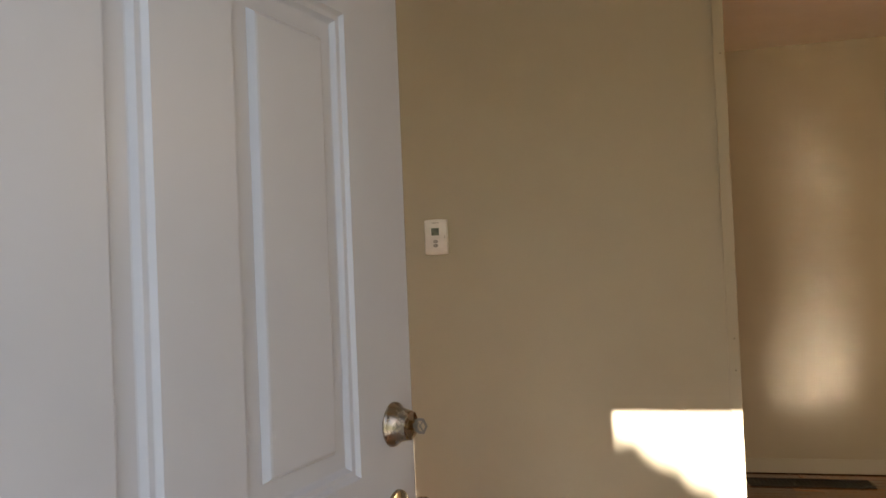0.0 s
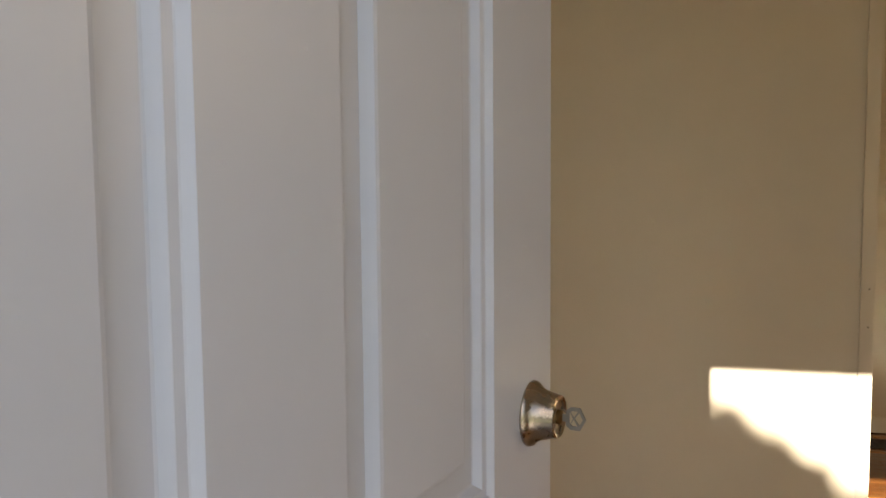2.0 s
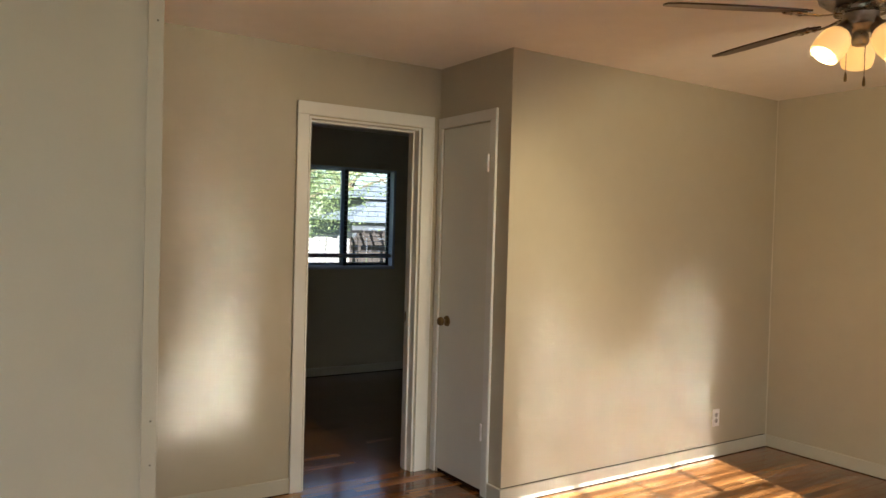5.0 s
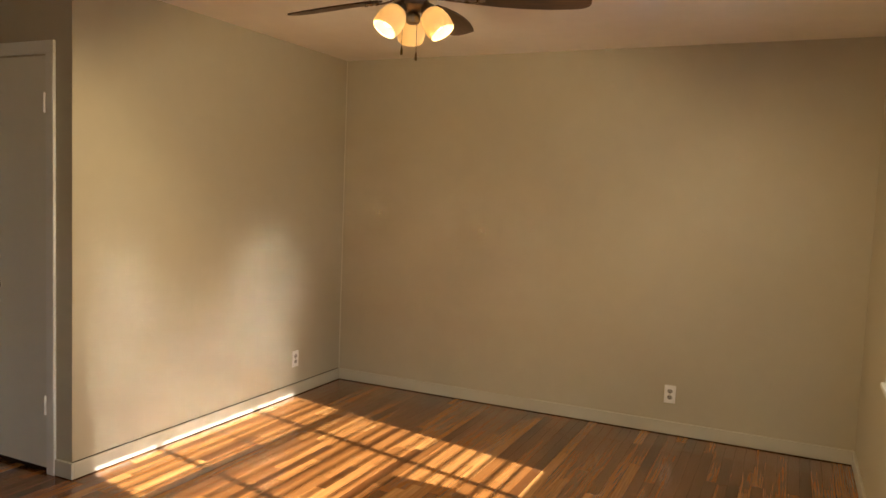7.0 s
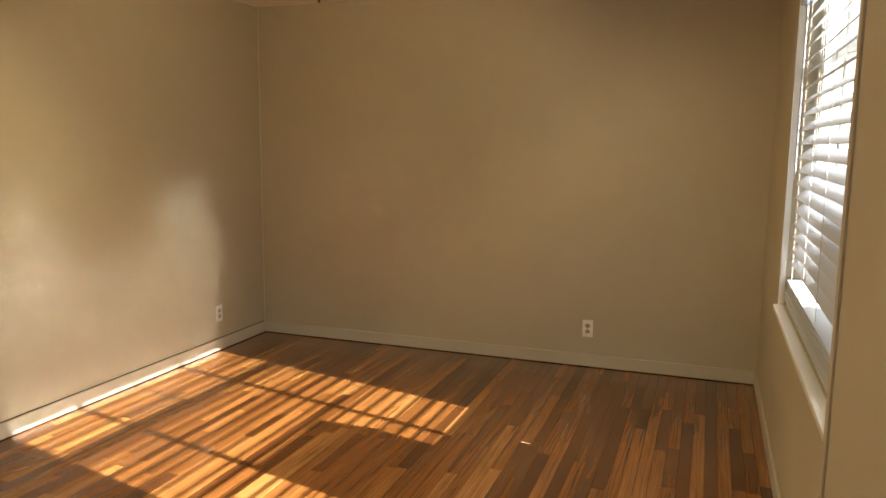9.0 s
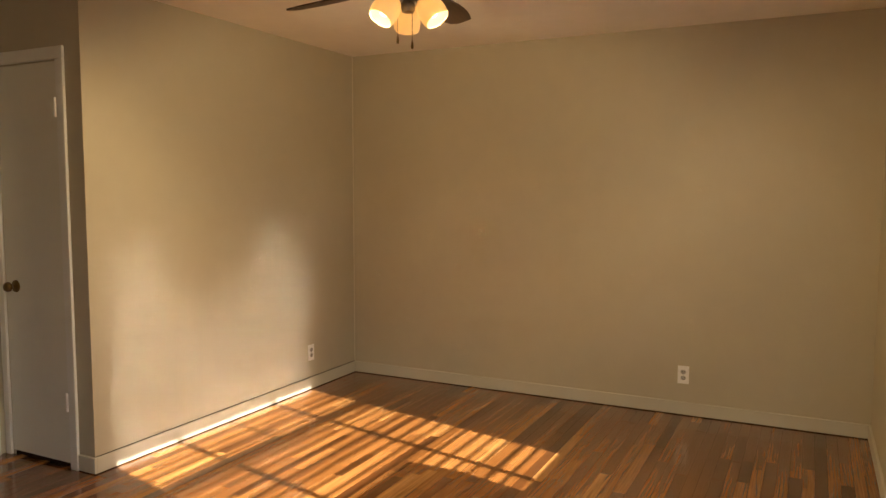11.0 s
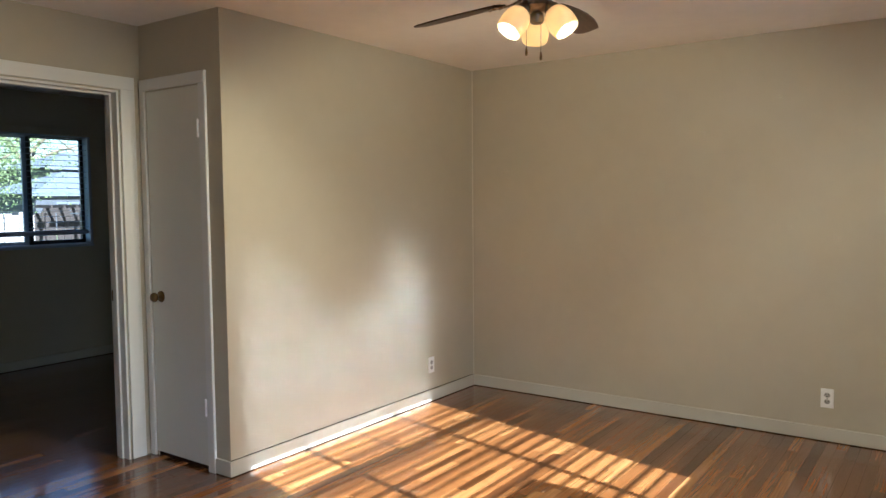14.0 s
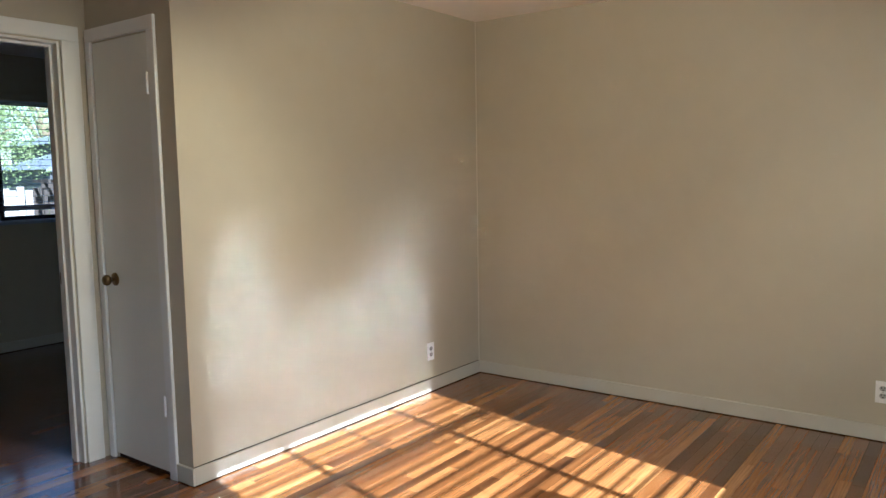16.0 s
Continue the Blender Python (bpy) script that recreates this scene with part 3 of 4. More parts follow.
def iron_mesh():
    bm = bmesh.new()
    stations = [(0.075, 0.018, 0.0), (0.11, 0.011, -0.006), (0.15, 0.012, -0.010), (0.185, 0.026, -0.008), (0.225, 0.034, -0.007), (0.255, 0.022, -0.007), (0.268, 0.006, -0.007)]
    prev = None
    for x, w, z in stations:
        ring = [bm.verts.new((x, w, z)), bm.verts.new((x, -w, z)), bm.verts.new((x, -w * 0.8, z - 0.005)), bm.verts.new((x, w * 0.8, z - 0.005))]
        if prev:
            for i in range(4):
                bm.faces.new((prev[i], prev[(i + 1) % 4], ring[(i + 1) % 4], ring[i]))
        else:
            bm.faces.new(ring)
        prev = ring
    bm.faces.new(prev[::-1])
    return bm


blade0 = iron0 = screw0 = None
for i in range(5):
    turn = pose(0, 0, Z, 0, 0, -65 + 72 * i) @ pose(0, 0, 0, -12, 0, 0)
    if blade0 is None:
        blade0 = part("blade", blade_mesh(), BLADE, fan, "dark brown wood fan blade", turn)
        iron0 = part("blade_arm", iron_mesh(), NICKEL, fan, "satin nickel blade arm", turn, True)
    else:
        again(blade0, fan, turn)
        again(iron0, fan, turn)
    for sx, sy in ((0.20, 0.017), (0.20, -0.017), (0.24, 0.0)):
        m4 = turn @ pose(sx, sy, 0.0)
        if screw0 is None:
            screw0 = part("screw", lathe([(0.0, 0.007), (0.005, 0.006), (0.006, 0.003), (0.006, -0.014), (0.0, -0.016)], 8), NICKEL, fan, m=m4)
        else:
            again(screw0, fan, m4)

arm0 = shade0 = bulb0 = None
for i, a in enumerate((31.4, 31.4 + 120, 31.4 - 120)):
    down = pose(0, 0, -0.252, 0, 0, a) @ pose(0.040, 0, 0, 0, 180 - 36, 0)
    socket = lathe([(0.0, 0.0), (0.018, 0.002), (0.020, 0.02), (0.029, 0.034), (0.030, 0.055), (0.026, 0.058), (0.0, 0.058)], 24)
    glassy = lathe([(0.024, 0.043), (0.030, 0.045), (0.039, 0.053), (0.047, 0.069), (0.0525, 0.092), (0.0535, 0.112), (0.0505, 0.136), (0.0475, 0.144), (0.0445, 0.142), (0.0475, 0.133), (0.0502, 0.112), (0.0492, 0.092), (0.0445, 0.072), (0.036, 0.057), (0.027, 0.050)], 36)
    lit = lathe([(0.0, 0.056), (0.012, 0.058), (0.013, 0.066), (0.019, 0.080), (0.023, 0.098), (0.020, 0.114), (0.011, 0.122), (0.0, 0.124)], 20)
    if arm0 is None:
        arm0 = part("lamp_socket", socket, PEWTER, fan, m=down, smooth=True)
        shade0 = part("shade", glassy, SHADE, fan, "frosted cream glass shade, lit", down, True)
        bulb0 = part("bulb", lit, BULB, shade0, m=pose(0, 0, 0), smooth=True)
    else:
        again(arm0, fan, down)
        s = again(shade0, fan, down)
        again(bulb0, s, pose(0, 0, 0))
    lamp = bpy.data.lights.new("bulb_light", "SPOT")
    lamp.spot_size, lamp.spot_blend = radians(166), 0.35
    lamp.energy, lamp.color, lamp.shadow_soft_size = BULB_WATTS, (1.0, 0.75, 0.41), 0.03
    lo = new("bulb_light", lamp)
    lo.matrix_basis = pose(FX, FY, H) @ down @ pose(0, 0, 0.150, 180, 0, 0)
for dx, dy, z1 in ((0.01, -0.012, -0.465), (-0.045, 0.02, -0.452)):
    c = part("pull_chain", tube([(dx, dy, -0.285), (dx, dy, z1 + 0.03)], 0.0013, 6), NICKEL, fan)
    part("fob", lathe([(0.0, 0.034), (0.002, 0.033), (0.004, 0.022), (0.0052, 0.008), (0.004, 0.001), (0.0, 0.0)], 12), BRASS, c, m=pose(dx, dy, z1), smooth=True)

# ---- thermostat ----
th = thing("thermostat", pose(-0.168, YT, 1.368), "small white wall thermostat with a grey display", "thermostat")
bm = bmesh.new()
pts = []
for i in range(9):
    u = -0.0415 + 0.083 * i / 8
    pts.append((u, 0.0605 + 0.0035 * (1 - (u / 0.0415) ** 2)))
outline = pts + [(u, -z) for u, z in pts[::-1]]
rings = [[bm.verts.new((u * s, -d, z * s)) for u, z in outline] for s, d in ((0.97, 0.0), (1.0, 0.004), (1.0, 0.019), (0.985, 0.0235), (0.95, 0.0252))]
for a, b in zip(rings, rings[1:]):
    for i in range(len(outline)):
        j = (i + 1) % len(outline)
        bm.faces.new((a[i], a[j], b[j], b[i]))
bm.faces.new(rings[-1])
part("case", bm, PLASTIC, th, smooth=True)
screen = part("display", box(-0.0155, 0.0125, -0.0268, -0.0245, 0.006, 0.032, 0.001), LCD, th, "grey green liquid crystal display")
for r in ((-0.004, -0.0025, 0.018, 0.027), (-0.004, 0.001, 0.0255, 0.027), (0.003, 0.0045, 0.018, 0.027), (0.008, 0.0095, 0.018, 0.027), (0.003, 0.0095, 0.0255, 0.027), (0.003, 0.0095, 0.018, 0.0195), (-0.012, -0.007, 0.010, 0.013)):
    part("digit_bar", box(r[0], r[1], -0.0272, -0.0266, r[2], r[3]), INK, screen)
for z in (-0.0165, -0.0305):
    b = part("button", lathe([(0.0, 0.0275), (0.0075, 0.0272), (0.0086, 0.026), (0.0088, 0.024)], 20, "Y"), GREYPLASTIC, th, "small oval grey button", pose(-0.0015, 0, z) @ Matrix.Diagonal((1, 1, 0.68, 1)), True)
    bm = bmesh.new()
    up = 1 if z > -0.02 else -1
    bm.faces.new([bm.verts.new(q) for q in ((-0.004, -0.0278, -0.0022 * up), (0.004, -0.0278, -0.0022 * up), (0.0, -0.0278, 0.0035 * up))])
    part("arrow", bm, PLASTIC, b)
for z in (0.002, -0.003):
    part("indicator", box(0.031, 0.0335, -0.0262, -0.0245, z - 0.0009, z + 0.0009), INK, th)
part("badge", box(-0.013, 0.011, -0.0256, -0.0246, 0.0495, 0.0515), GREYPLASTIC, th)


# ---- outlets ----
def outlet(m, label):
    o = thing("wall_outlet", m, label, "outlet", "wall outlets")
    part("cover_plate", box(-0.035, 0.035, -0.0055, 0, -0.0575, 0.0575, 0.0028, 3), PLASTIC, o)
    for z in (0.0195, -0.0195):
        bm = lathe([(0.0, 0.0078), (0.0155, 0.0078), (0.0168, 0.0068), (0.017, 0.005)], 24, "Y")
        s = part("socket_face", bm, OFFWHITE, o, m=pose(0, 0, z) @ Matrix.Diagonal((1, 1, 0.84, 1)), smooth=True)
        for q in ((-0.0088, -0.0048, 0.0000, 0.0105), (0.0048, 0.0088, 0.0005, 0.0100), (-0.0034, 0.0034, -0.0120, -0.0050)):
            part("slot", box(q[0], q[1], -0.0084, -0.0076, q[2], q[3]), INK, s)
    part("plate_screw", lathe([(0.0, 0.0072), (0.0025, 0.0068), (0.003, 0.005)], 10, "Y"), STEEL, o)


outlet(pose(4.675, YL, 0.265), "white duplex outlet on the sunlit wall")
outlet(pose(XE, 1.046, 0.26, 0, 0, -90), "white duplex outlet on the plain end wall")

# ---- floor register in the hall ----
reg = thing("floor_register", pose(1.42, 4.045, 0), "black metal floor register by the hall wall", "floor register")
part("frame", boxes([(-0.31, 0.31, -0.075, -0.058, 0.0, 0.007), (-0.31, 0.31, 0.058, 0.075, 0.0, 0.007), (-0.31, -0.292, -0.058, 0.058, 0.0, 0.007), (0.292, 0.31, -0.058, 0.058, 0.0, 0.007)], 0.002), BLACKMETAL, reg)
part("damper", box(-0.29, 0.29, -0.057, 0.057, 0.0005, 0.002), BLACKMETAL, reg)
lv = None
for i in range(24):
    m4 = pose(-0.276 + 0.024 * i, 0, 0.004, 0, 25, 0)
    lv = part("louvre", box(-0.002, 0.002, -0.058, 0.058, -0.0012, 0.0028), BLACKMETAL, reg, m=m4) if lv is None else (again(lv, reg, m4), lv)[1]

# ---- bedroom window ----
bw = thing("window_3", pose(0, 0, 0), "sliding bedroom window with dark sash and grey frame", "window", kind="structure")
part("window_frame", boxes([(BWX0, BWX0 + 0.012, YB - 0.006, YB + T, BWZ0, BWZ1), (BWX1 - 0.012, BWX1, YB - 0.006, YB + T, BWZ0, BWZ1), (BWX0 + 0.012, BWX1 - 0.012, YB - 0.006, YB + T, BWZ0, BWZ0 + 0.012), (BWX0 + 0.012, BWX1 - 0.012, YB - 0.006, YB + T, BWZ1 - 0.012, BWZ1)]), REVEAL, bw, "pale blue-grey window lining")
XM = 3.685
BA, BB, BL, BU = BWX0 + 0.012, BWX1 - 0.012, BWZ0 + 0.012, BWZ1 - 0.012
part("fixed_sash", boxes([(BA, BA + 0.03, YB + 0.105, YB + 0.13, BL, BU), (XM - 0.034, XM, YB + 0.105, YB + 0.13, BL, BU), (BA + 0.03, XM - 0.034, YB + 0.105, YB + 0.13, BL, BL + 0.03), (BA + 0.03, XM - 0.034, YB + 0.105, YB + 0.13, BU - 0.025, BU)]), GREYFRAME, bw)
part("sliding_sash", boxes([(XM, XM + 0.03, YB + 0.08, YB + 0.105, BL, BU), (BB - 0.03, BB, YB + 0.08, YB + 0.105, BL, BU), (XM + 0.03, BB - 0.03, YB + 0.08, YB + 0.105, BL, BL + 0.034), (XM + 0.03, BB - 0.03, YB + 0.08, YB + 0.105, BU - 0.024, BU)]), ALU, bw, "dark bronze sliding sash")
for a, b, y in ((BA + 0.028, XM - 0.032, YB + 0.116), (XM + 0.028, BB - 0.028, YB + 0.09)):
    g = part("pane", box(a, b, y, y + 0.004, BL + 0.025, BU - 0.02), GLASS, bw)
    g.visible_shadow = False
part("window_sill", box(BWX0 - 0.02, BWX1 + 0.012, YB - 0.02, YB + 0.012, BWZ0 - 0.02, BWZ0, 0.004), GREYFRAME, bw)
part("casing", boxes([(BWX1, BWX1 + 0.012, YB - 0.008, YB, BWZ0, BWZ1), (BWX0 - 0.012, BWX0, YB - 0.008, YB, BWZ0, BWZ1), (BWX0 - 0.012, BWX1 + 0.012, YB - 0.008, YB, BWZ1, BWZ1 + 0.012)]), GREYFRAME, bw)

bb = thing("window_blind", pose(0, 0, 0), "thin-slat bedroom blind, slats turned edge-on, rail above the sill", "blind")
part("head_rail", box(BWX0 + 0.005, BWX1 - 0.005, YB - 0.055, YB - 0.002, BWZ1 - 0.005, BWZ1 + 0.05, 0.003), WALL, bb)
thin = None
for i in range(17):
    m4 = pose(BWX0 + 0.02, YB + 0.03, BWZ0 + 0.160 + 0.051 * i)
    if thin is None:
        thin = part("slat", box(0, BWX1 - BWX0 - 0.04, -0.025, 0.025, -0.0016, 0.0016, 0.0006, 1), GREYFRAME, bb, m=m4)
    else:
        again(thin, bb, m4)
part("bottom_rail", tube([(BWX0 + 0.02, YB + 0.03, BWZ0 + 0.115), (BWX1 - 0.02, YB + 0.03, BWZ0 + 0.115)], 0.022, 12), GREYFRAME, bb, smooth=True)
for x in (BWX0 + 0.2, XM, BWX1 - 0.2):
    part("ladder_cord", tube([(x, YB + 0.03, BWZ0 + 0.11), (x, YB + 0.03, BWZ1 - 0.02)], 0.0008, 5), CORD, bb)

# ---- outdoors ----
structure("ground", box(-400, 400, -400, 400, -0.5, -0.32), GRASS, "mown lawn and bare ground around the houses", "ground")
porch = thing("porch_slab", pose(0, 0, 0), "low concrete porch slab before the front door", "porch", kind="structure")
part("slab", box(-2.2, 4.6, -1.9, -T, -0.32, -0.14, 0.012), CONCRETE, porch)
part("step", box(-0.4, 1.2, -2.25, -1.9, -0.32, -0.23, 0.012), CONCRETE, porch)
# unseen box added to block low sun at the middle pane; its form is invented
bin_ = thing("porch_blocker", pose(2.885, -0.44, -0.14), "unseen plain grey box on the porch, added to shade the window", "locker")
part("body", box(-0.30, 0.30, -0.16, 0.16, 0.03, 1.555, 0.01), GREYSIDING, bin_)
part("lid", box(-0.31, 0.31, -0.17, 0.17, 1.555, 1.585, 0.008), GREYSIDING, bin_)
for sx in (-0.25, 0.25):
    for sy in (-0.12, 0.12):
        part("foot", box(sx - 0.02, sx + 0.02, sy - 0.02, sy + 0.02, 0.0, 0.03), BLACKMETAL, bin_)


def house(x0, x1, y0, y1, wall_h, ridge, siding, label, windows, along="x", hip=0.0):
    h = thing("house", pose(0, 0, -0.32), label, "house")
    part("wall", box(x0, x1, y0, y1, 0, wall_h), siding, h)
    bm = bmesh.new()
    e = 0.45
    if along == "x":
        mid = (y0 + y1) / 2
        prof = [(y0 - e, wall_h - 0.1), (mid, ridge), (y1 + e, wall_h - 0.1), (y1 + e, wall_h - 0.25), (mid, ridge - 0.2), (y0 - e, wall_h - 0.25)]
        rows = [[bm.verts.new((x + (hip if x < x1 and a == mid else 0.0), a, b)) for a, b in prof] for x in (x0 - e, x1 + e)]
    else:
        mid = (x0 + x1) / 2
        prof = [(x0 - e, wall_h - 0.1), (mid, ridge), (x1 + e, wall_h - 0.1), (x1 + e, wall_h - 0.25), (mid, ridge - 0.2), (x0 - e, wall_h - 0.25)]
        rows = [[bm.verts.new((a, y, b)) for a, b in prof] for y in (y0 - e, y1 + e)]
    for i in range(6):
        j = (i + 1) % 6
        bm.faces.new((rows[0][i], rows[0][j], rows[1][j], rows[1][i]))
    bm.faces.new((rows[0][0], rows[0][1], rows[0][4], rows[0][5]))
    bm.faces.new((rows[0][1], rows[0][2], rows[0][3], rows[0][4]))
    bm.faces.new((rows[1][0], rows[1][1], rows[1][4], rows[1][5]))
    bm.faces.new((rows[1][1], rows[1][2], rows[1][3], rows[1][4]))
    if hip:
        bm.faces.new((rows[0][0], rows[0][1], rows[0][2]))
    part("roof", bm, ROOF, h, "pale shingled gable roof")
    if along == "x":
        gm = [(x0, y0, wall_h), (x0, y1, wall_h), (x0, mid, ridge - 0.2)], [(x1, y0, wall_h), (x1, y1, wall_h), (x1, mid, ridge - 0.2)]
    else:
        gm = [(x0, y0, wall_h), (x1, y0, wall_h), (mid, y0, ridge - 0.2)], [(x0, y1, wall_h), (x1, y1, wall_h), (mid, y1, ridge - 0.2)]
    bm = bmesh.new()
    for tri in gm[1 if hip else 0:]:
        bm.faces.new([bm.verts.new(q) for q in tri])
    part("gable", bm, siding, h)
    for side, a, z, w, hh in windows:
        win = part("window", {"s": box(a - w / 2, a + w / 2, y0 - 0.04, y0 + 0.02, z, z + hh), "w": box(x0 - 0.04, x0 + 0.02, a - w / 2, a + w / 2, z, z + hh)}[side], SIDING if siding is SIDING else ROOF, h)
        for k in (-1, 1):
            c = a + k * w / 4
            q = w / 4 - 0.06
            part("pane", {"s": box(c - q, c + q, y0 - 0.055, y0 - 0.03, z + 0.08, z + hh - 0.08), "w": box(x0 - 0.055, x0 - 0.03, c - q, c + q, z + 0.08, z + hh - 0.08)}[side], DARKGLASS, win)
    return h


house(10.5, 20, -9, 4.5, 2.9, 4.6, SIDING, "white sided neighbouring house with several windows", [("w", -7.2, 1.0, 1.2, 1.3), ("w", -4.6, 1.0, 1.2, 1.3), ("w", -2.6, 1.0, 1.0, 1.3), ("w", -0.6, 1.0, 1.2, 1.3)], "y")
house(-14, 6, -34, -25, 2.9, 4.8, SIDING, "white sided house across the street", [("s", -8, 1.0, 1.6, 1.3), ("s", 0, 1.0, 1.6, 1.3)])
house(25.7, 42, 52, 60, 2.6, 4.2, GREYSIDING, "grey house with a pale hipped roof behind the yard", [("s", 27.9, 1.0, 1.6, 0.9), ("s", 31.5, 1.0, 1.6, 0.9)], hip=4.4)
house(32.9, 48, 64, 74, 5.0, 6.6, GREYSIDING, "taller grey house with a pale hipped roof farther back", [("s", 36.5, 3.2, 1.4, 1.0)], hip=4.4)


def tree(x, y, height, spread, mat, seed, label, leaves=5200):
    rng = random.Random(seed)
    t = thing("tree", pose(x, y, -0.32), label, "tree", "yard trees")
    trunk = [(0, 0, 0), (0.08 * spread, 0.02, height * 0.22), (-0.04 * spread, 0.08, height * 0.45), (0.05 * spread, 0.0, height * 0.8)]
    part("trunk", tube(trunk, [height * 0.03, height * 0.024, height * 0.017, height * 0.006], 10), BARK, t)
    tips = []
    for i in range(15):
        a = i * 2.4 + rng.uniform(-0.4, 0.4)
        z0 = height * rng.uniform(0.22, 0.62)
        r = spread * rng.uniform(0.5, 1.0)
        p = (r * math.cos(a), r * math.sin(a), z0 + height * rng.uniform(0.08, 0.32))
        part("limb", tube([(0, 0.03, z0), (p[0] * 0.5, p[1] * 0.5, z0 + (p[2] - z0) * 0.65), p], [height * 0.012, height * 0.008, height * 0.003], 6), BARK, t)
        tips += [p, (p[0] * 0.6, p[1] * 0.6, z0 + (p[2] - z0) * 0.7)]
    tips += [(0, 0, height * 0.9), (0.2, 0.1, height * 0.75)]
    verts, faces = [], []
    for k in range(leaves):
        c = rng.choice(tips)
        s = spread * 0.38
        p = Vector((c[0] + rng.gauss(0, s), c[1] + rng.gauss(0, s), c[2] + rng.gauss(0, s * 0.75)))
        q = Euler((rng.uniform(0, 6.28), rng.uniform(0, 6.28), rng.uniform(0, 6.28))).to_matrix()
        size = rng.uniform(0.03, 0.075) * (1 + height * 0.03)
        b = len(verts)
        verts += [tuple(p + q @ Vector(v) * size) for v in ((-0.5, 0, 0), (0, -0.35, 0.05), (0.6, 0, 0), (0, 0.35, 0.05))]
        faces.append((b, b + 1, b + 2, b + 3))
    me = bpy.data.meshes.new("crown")
    me.from_pydata(verts, [], faces)
    me.materials.append(mat)
    ob = new("crown", me)
    ob.parent = t
    return t


tree(7.7, 20.5, 6.5, 2.1, LEAVES_A, 3, "leafy yellow-green tree behind the back fence", 24000)
tree(8.9, 24.5, 7.5, 2.2, LEAVES_A, 4, "tall yellow-green tree behind the back fence", 24000)
tree(8.5, 21.5, 2.9, 1.2, LEAVES_B, 9, "small bushy green tree by the fence", 3600)
tree(38.0, 78.0, 17.0, 7.5, LEAVES_B, 5, "dark green tree behind the grey houses", 14000)
tree(46.0, 80.0, 16.0, 7.0, LEAVES_B, 15, "dark green tree behind the taller house", 12000)
tree(31.0, 80.0, 13.0, 6.0, LEAVES_A, 8, "pale green tree behind the grey houses", 14000)
tree(14.6, 40.0, 10.0, 3.6, LEAVES_A, 7, "large yellow-green tree in the distance", 12000)
tree(25.5, 72.0, 11.0, 4.5, LEAVES_A, 12, "yellow-green tree beside the grey house", 12000)

# an unseen dense columnar tree, added in place of a person's shadow in the doorway
rng = random.Random(31)
shade_tree = thing("tree", pose(-1.25, -6.0, -0.32), "unseen columnar evergreen, added to shade the doorway", "tree")
part("trunk", tube([(0, 0, 0), (0.03, 0.0, 1.6), (0.0, 0.02, 3.4), (-0.1, 0.0, 5.2)], [0.11, 0.09, 0.06, 0.02], 10), BARK, shade_tree)
for i in range(14):
    a, z0 = i * 2.4, 1.9 + 0.24 * i
    part("limb", tube([(0, 0.0, z0), (0.3 * math.cos(a), 0.3 * math.sin(a), z0 + 0.25), (0.5 * math.cos(a), 0.45 * math.sin(a), z0 + 0.55)], [0.03, 0.02, 0.008], 6), BARK, shade_tree)
verts, faces = [], []
while len(faces) < 30000:
    px, py, pz = rng.uniform(-0.68, 0.78), rng.uniform(-0.55, 0.55), rng.uniform(1.9, 5.95)
    # crown top cut aslant to give the shade on the partition its sloping edge
    if pz > 5.80 - 0.70 * (px + 0.2) - 0.58 * py - 0.05 + rng.gauss(0, 0.025) or (py / 0.55) ** 2 + ((px - 0.05) / 0.74) ** 4 > 1:
        continue
    # thinned on this side to let a strip of sun into the hall
    if px > 0.30 and rng.random() > (0.02 if px < 0.50 else 0.07):
        continue
    q = Euler((rng.uniform(0, 6.28), rng.uniform(0, 6.28), rng.uniform(0, 6.28))).to_matrix()
    size, b = rng.uniform(0.07, 0.13), len(verts)
    verts += [tuple(Vector((px, py, pz)) + q @ Vector(v) * size) for v in ((-0.5, 0, 0), (0, -0.35, 0.05), (0.6, 0, 0), (0, 0.35, 0.05))]
    faces.append((b, b + 1, b + 2, b + 3))
me = bpy.data.meshes.new("crown")
me.from_pydata(verts, [], faces)
me.materials.append(LEAVES_B)
o = new("crown", me)
o.parent = shade_tree

fence = thing("fence", pose(0, 0, -0.32), "weathered plank back fence, pale and brown stretches", "fence")
for i in range(7):
    part("post", box(2.0 + 1.9 * i, 2.1 + 1.9 * i, 15.04, 15.14, 0, 1.5, 0.006), FENCEWOOD, fence)
for z in (0.35, 1.2):
    part("rail", box(1.9, 13.6, 15.0, 15.04, z, z + 0.09, 0.004), FENCEWOOD, fence)
lean = thing("lean_to", pose(7.86, 14.55, -0.32), "dark weathered timber lean-to frame before the fence", "lean-to")
for x in (-0.34, 0.34):
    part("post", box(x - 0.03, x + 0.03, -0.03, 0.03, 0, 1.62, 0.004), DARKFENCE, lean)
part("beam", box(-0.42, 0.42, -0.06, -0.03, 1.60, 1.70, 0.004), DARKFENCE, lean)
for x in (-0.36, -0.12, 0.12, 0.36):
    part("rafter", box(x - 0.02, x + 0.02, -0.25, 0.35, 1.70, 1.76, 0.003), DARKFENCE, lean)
rng = random.Random(11)
pk = {}
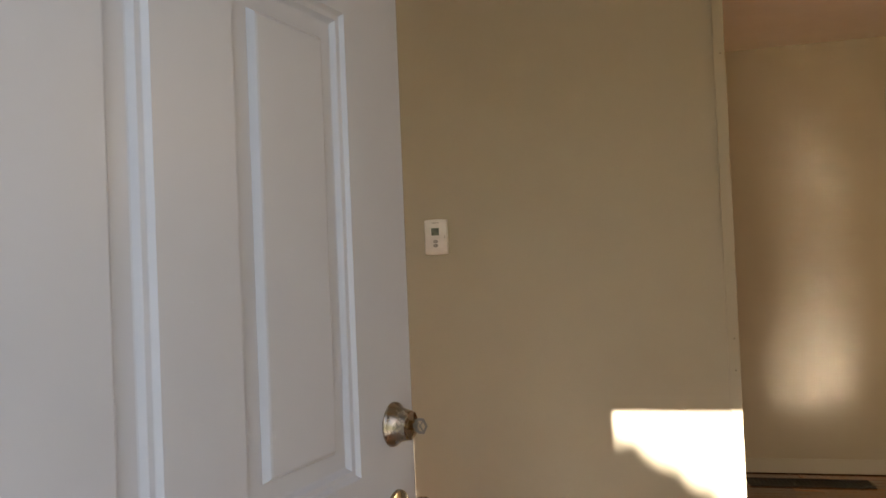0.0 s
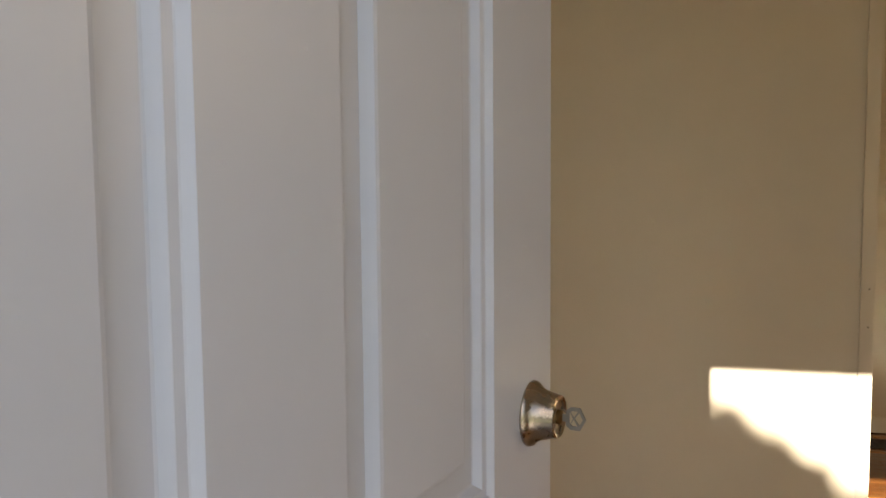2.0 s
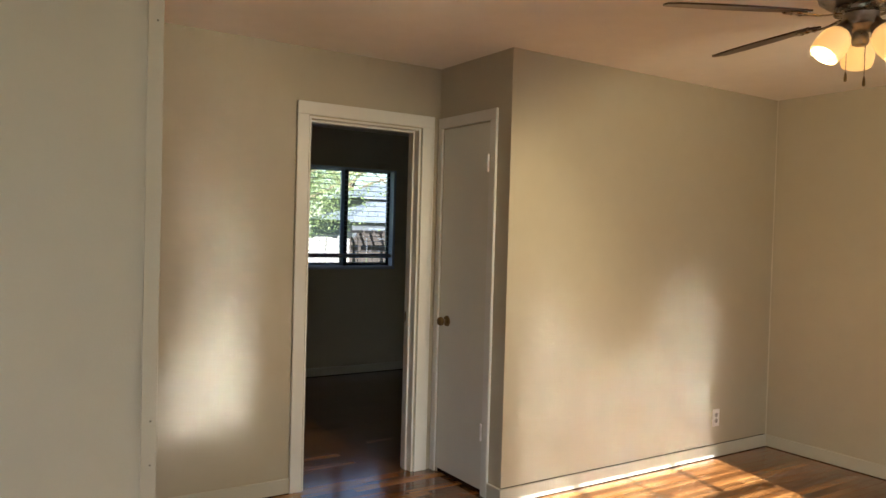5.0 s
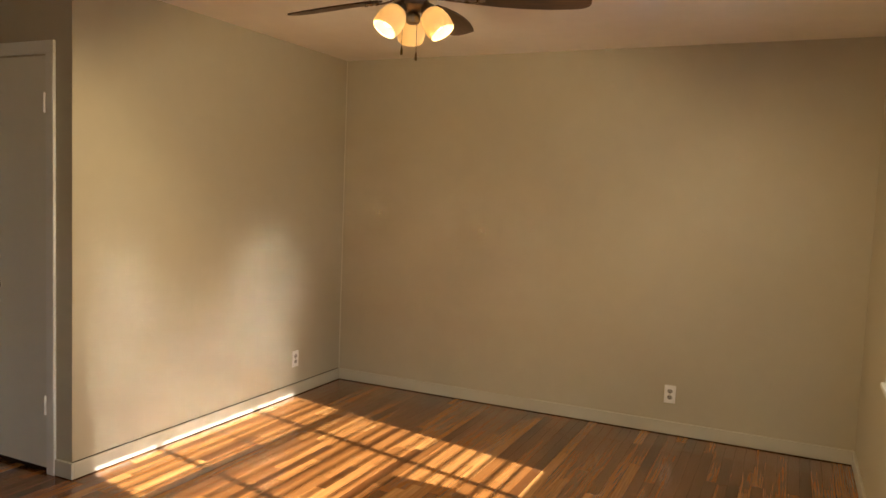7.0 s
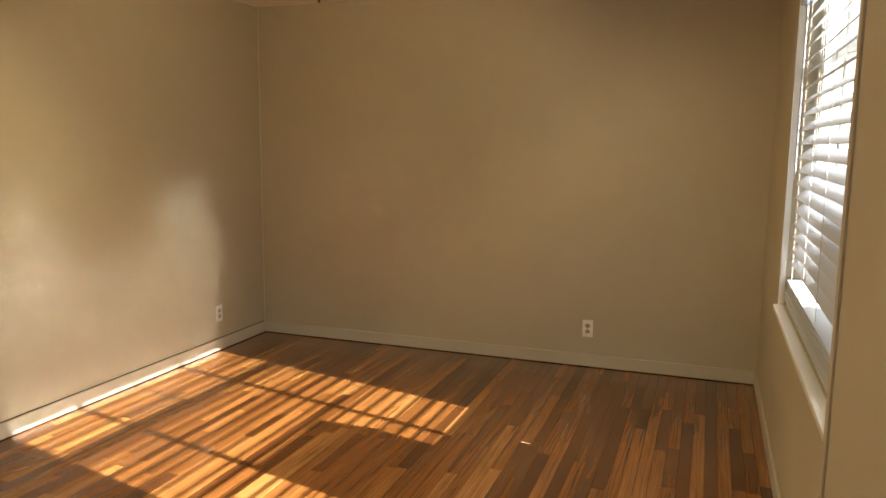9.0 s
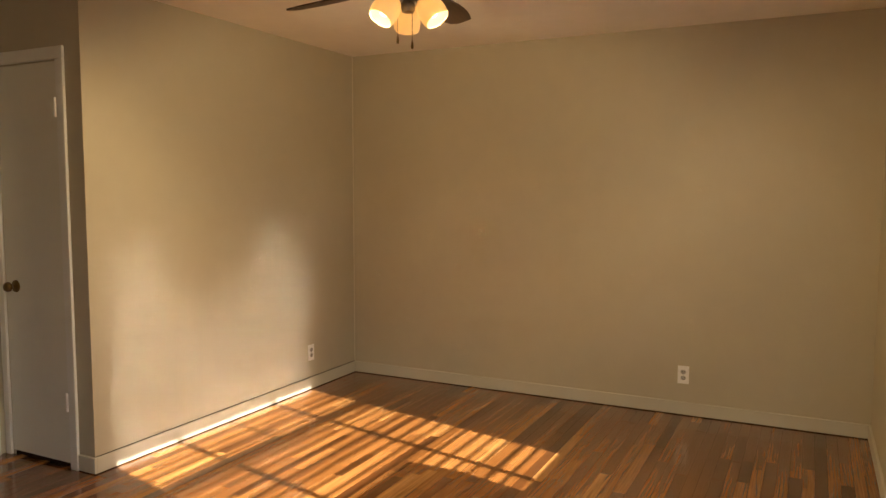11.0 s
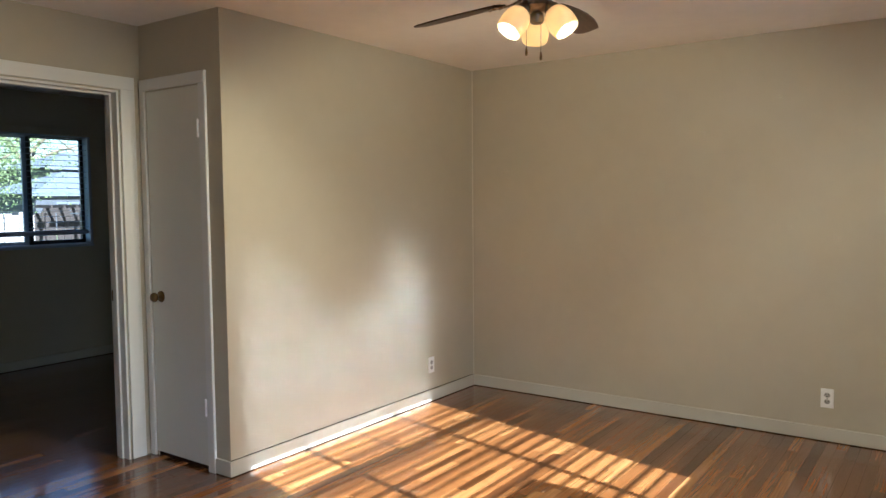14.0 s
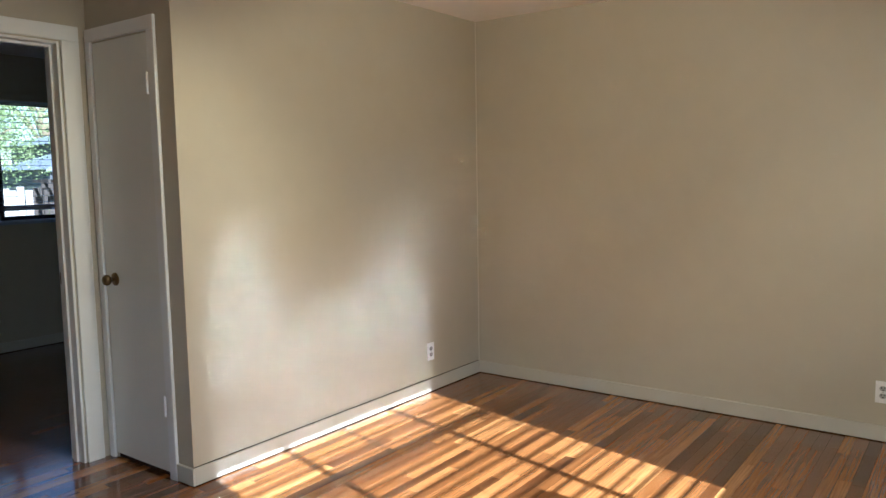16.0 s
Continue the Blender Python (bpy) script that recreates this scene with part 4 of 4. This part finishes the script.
for i in range(84):
    x = 1.95 + 0.139 * i
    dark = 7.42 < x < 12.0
    key_ = (dark, rng.randrange(3))
    m4 = pose(x, 14.985, 0.05, 0, rng.uniform(-0.6, 0.6), 0)
    if key_ not in pk:
        hgt = 1.52 + 0.03 * key_[1]
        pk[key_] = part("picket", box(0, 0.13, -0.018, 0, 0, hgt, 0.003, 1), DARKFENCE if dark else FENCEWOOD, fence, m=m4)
    else:
        again(pk[key_], fence, m4)

# ---- oak strip floor ----
floor = structure("floor", boxes([(XW, XE, 0, YB, -0.12, -0.02)]), DARKGAP, "varnished reddish-brown oak strip floor, sunlit in bars", "floor")
ROW, THICK = 0.0575, 0.0195


def plank_mesh(length, width=ROW - 0.0006):
    c = 0.0009
    v = [(0, 0, -THICK), (length, 0, -THICK), (length, width, -THICK), (0, width, -THICK),
         (0, 0, -c), (length, 0, -c), (length, width, -c), (0, width, -c),
         (c, c, 0), (length - c, c, 0), (length - c, width - c, 0), (c, width - c, 0)]
    f = [(0, 1, 5, 4), (1, 2, 6, 5), (2, 3, 7, 6), (3, 0, 4, 7), (4, 5, 9, 8), (5, 6, 10, 9), (6, 7, 11, 10), (7, 4, 8, 11), (8, 9, 10, 11)]
    return v, f


rng = random.Random(21)
shared = {}
rest_v, rest_f = [], []
count = 0
y = 0.0
while y < YB - 0.001:
    wide = min(ROW, YB - y)
    x = XW
    x -= rng.choice((0.0, 0.2, 0.45, 0.6))
    while x < XE - 0.01:
        length = rng.choice((0.32, 0.45, 0.6, 0.75, 0.95, 1.2, 1.45))
        a, b = max(x, XW), min(x + length, XE)
        x += length
        if b - a < 0.02:
            continue
        near = a > 1.15 and 0.55 < y < YL - 0.03 and count < 300
        size = round(b - a - 0.0007, 3)
        if near:
            if size not in shared:
                me = bpy.data.meshes.new("plank")
                v, f = plank_mesh(size)
                me.from_pydata(v, [], f)
                me.materials.append(OAK_BOARD)
                shared[size] = me
            o = new("plank", shared[size])
            o.parent = floor
            o.location = (a, y, 0)
            count += 1
        else:
            v, f = plank_mesh(size, wide - 0.0006)
            k = len(rest_v)
            rest_v += [(p[0] + a, p[1] + y, p[2]) for p in v]
            rest_f += [tuple(k + i for i in q) for q in f]
    y += ROW
me = bpy.data.meshes.new("planks")
me.from_pydata(rest_v, [], rest_f)
me.materials.append(OAK_REST)
o = new("planks", me)
o.parent = floor
tagged(o, kind="stuff")
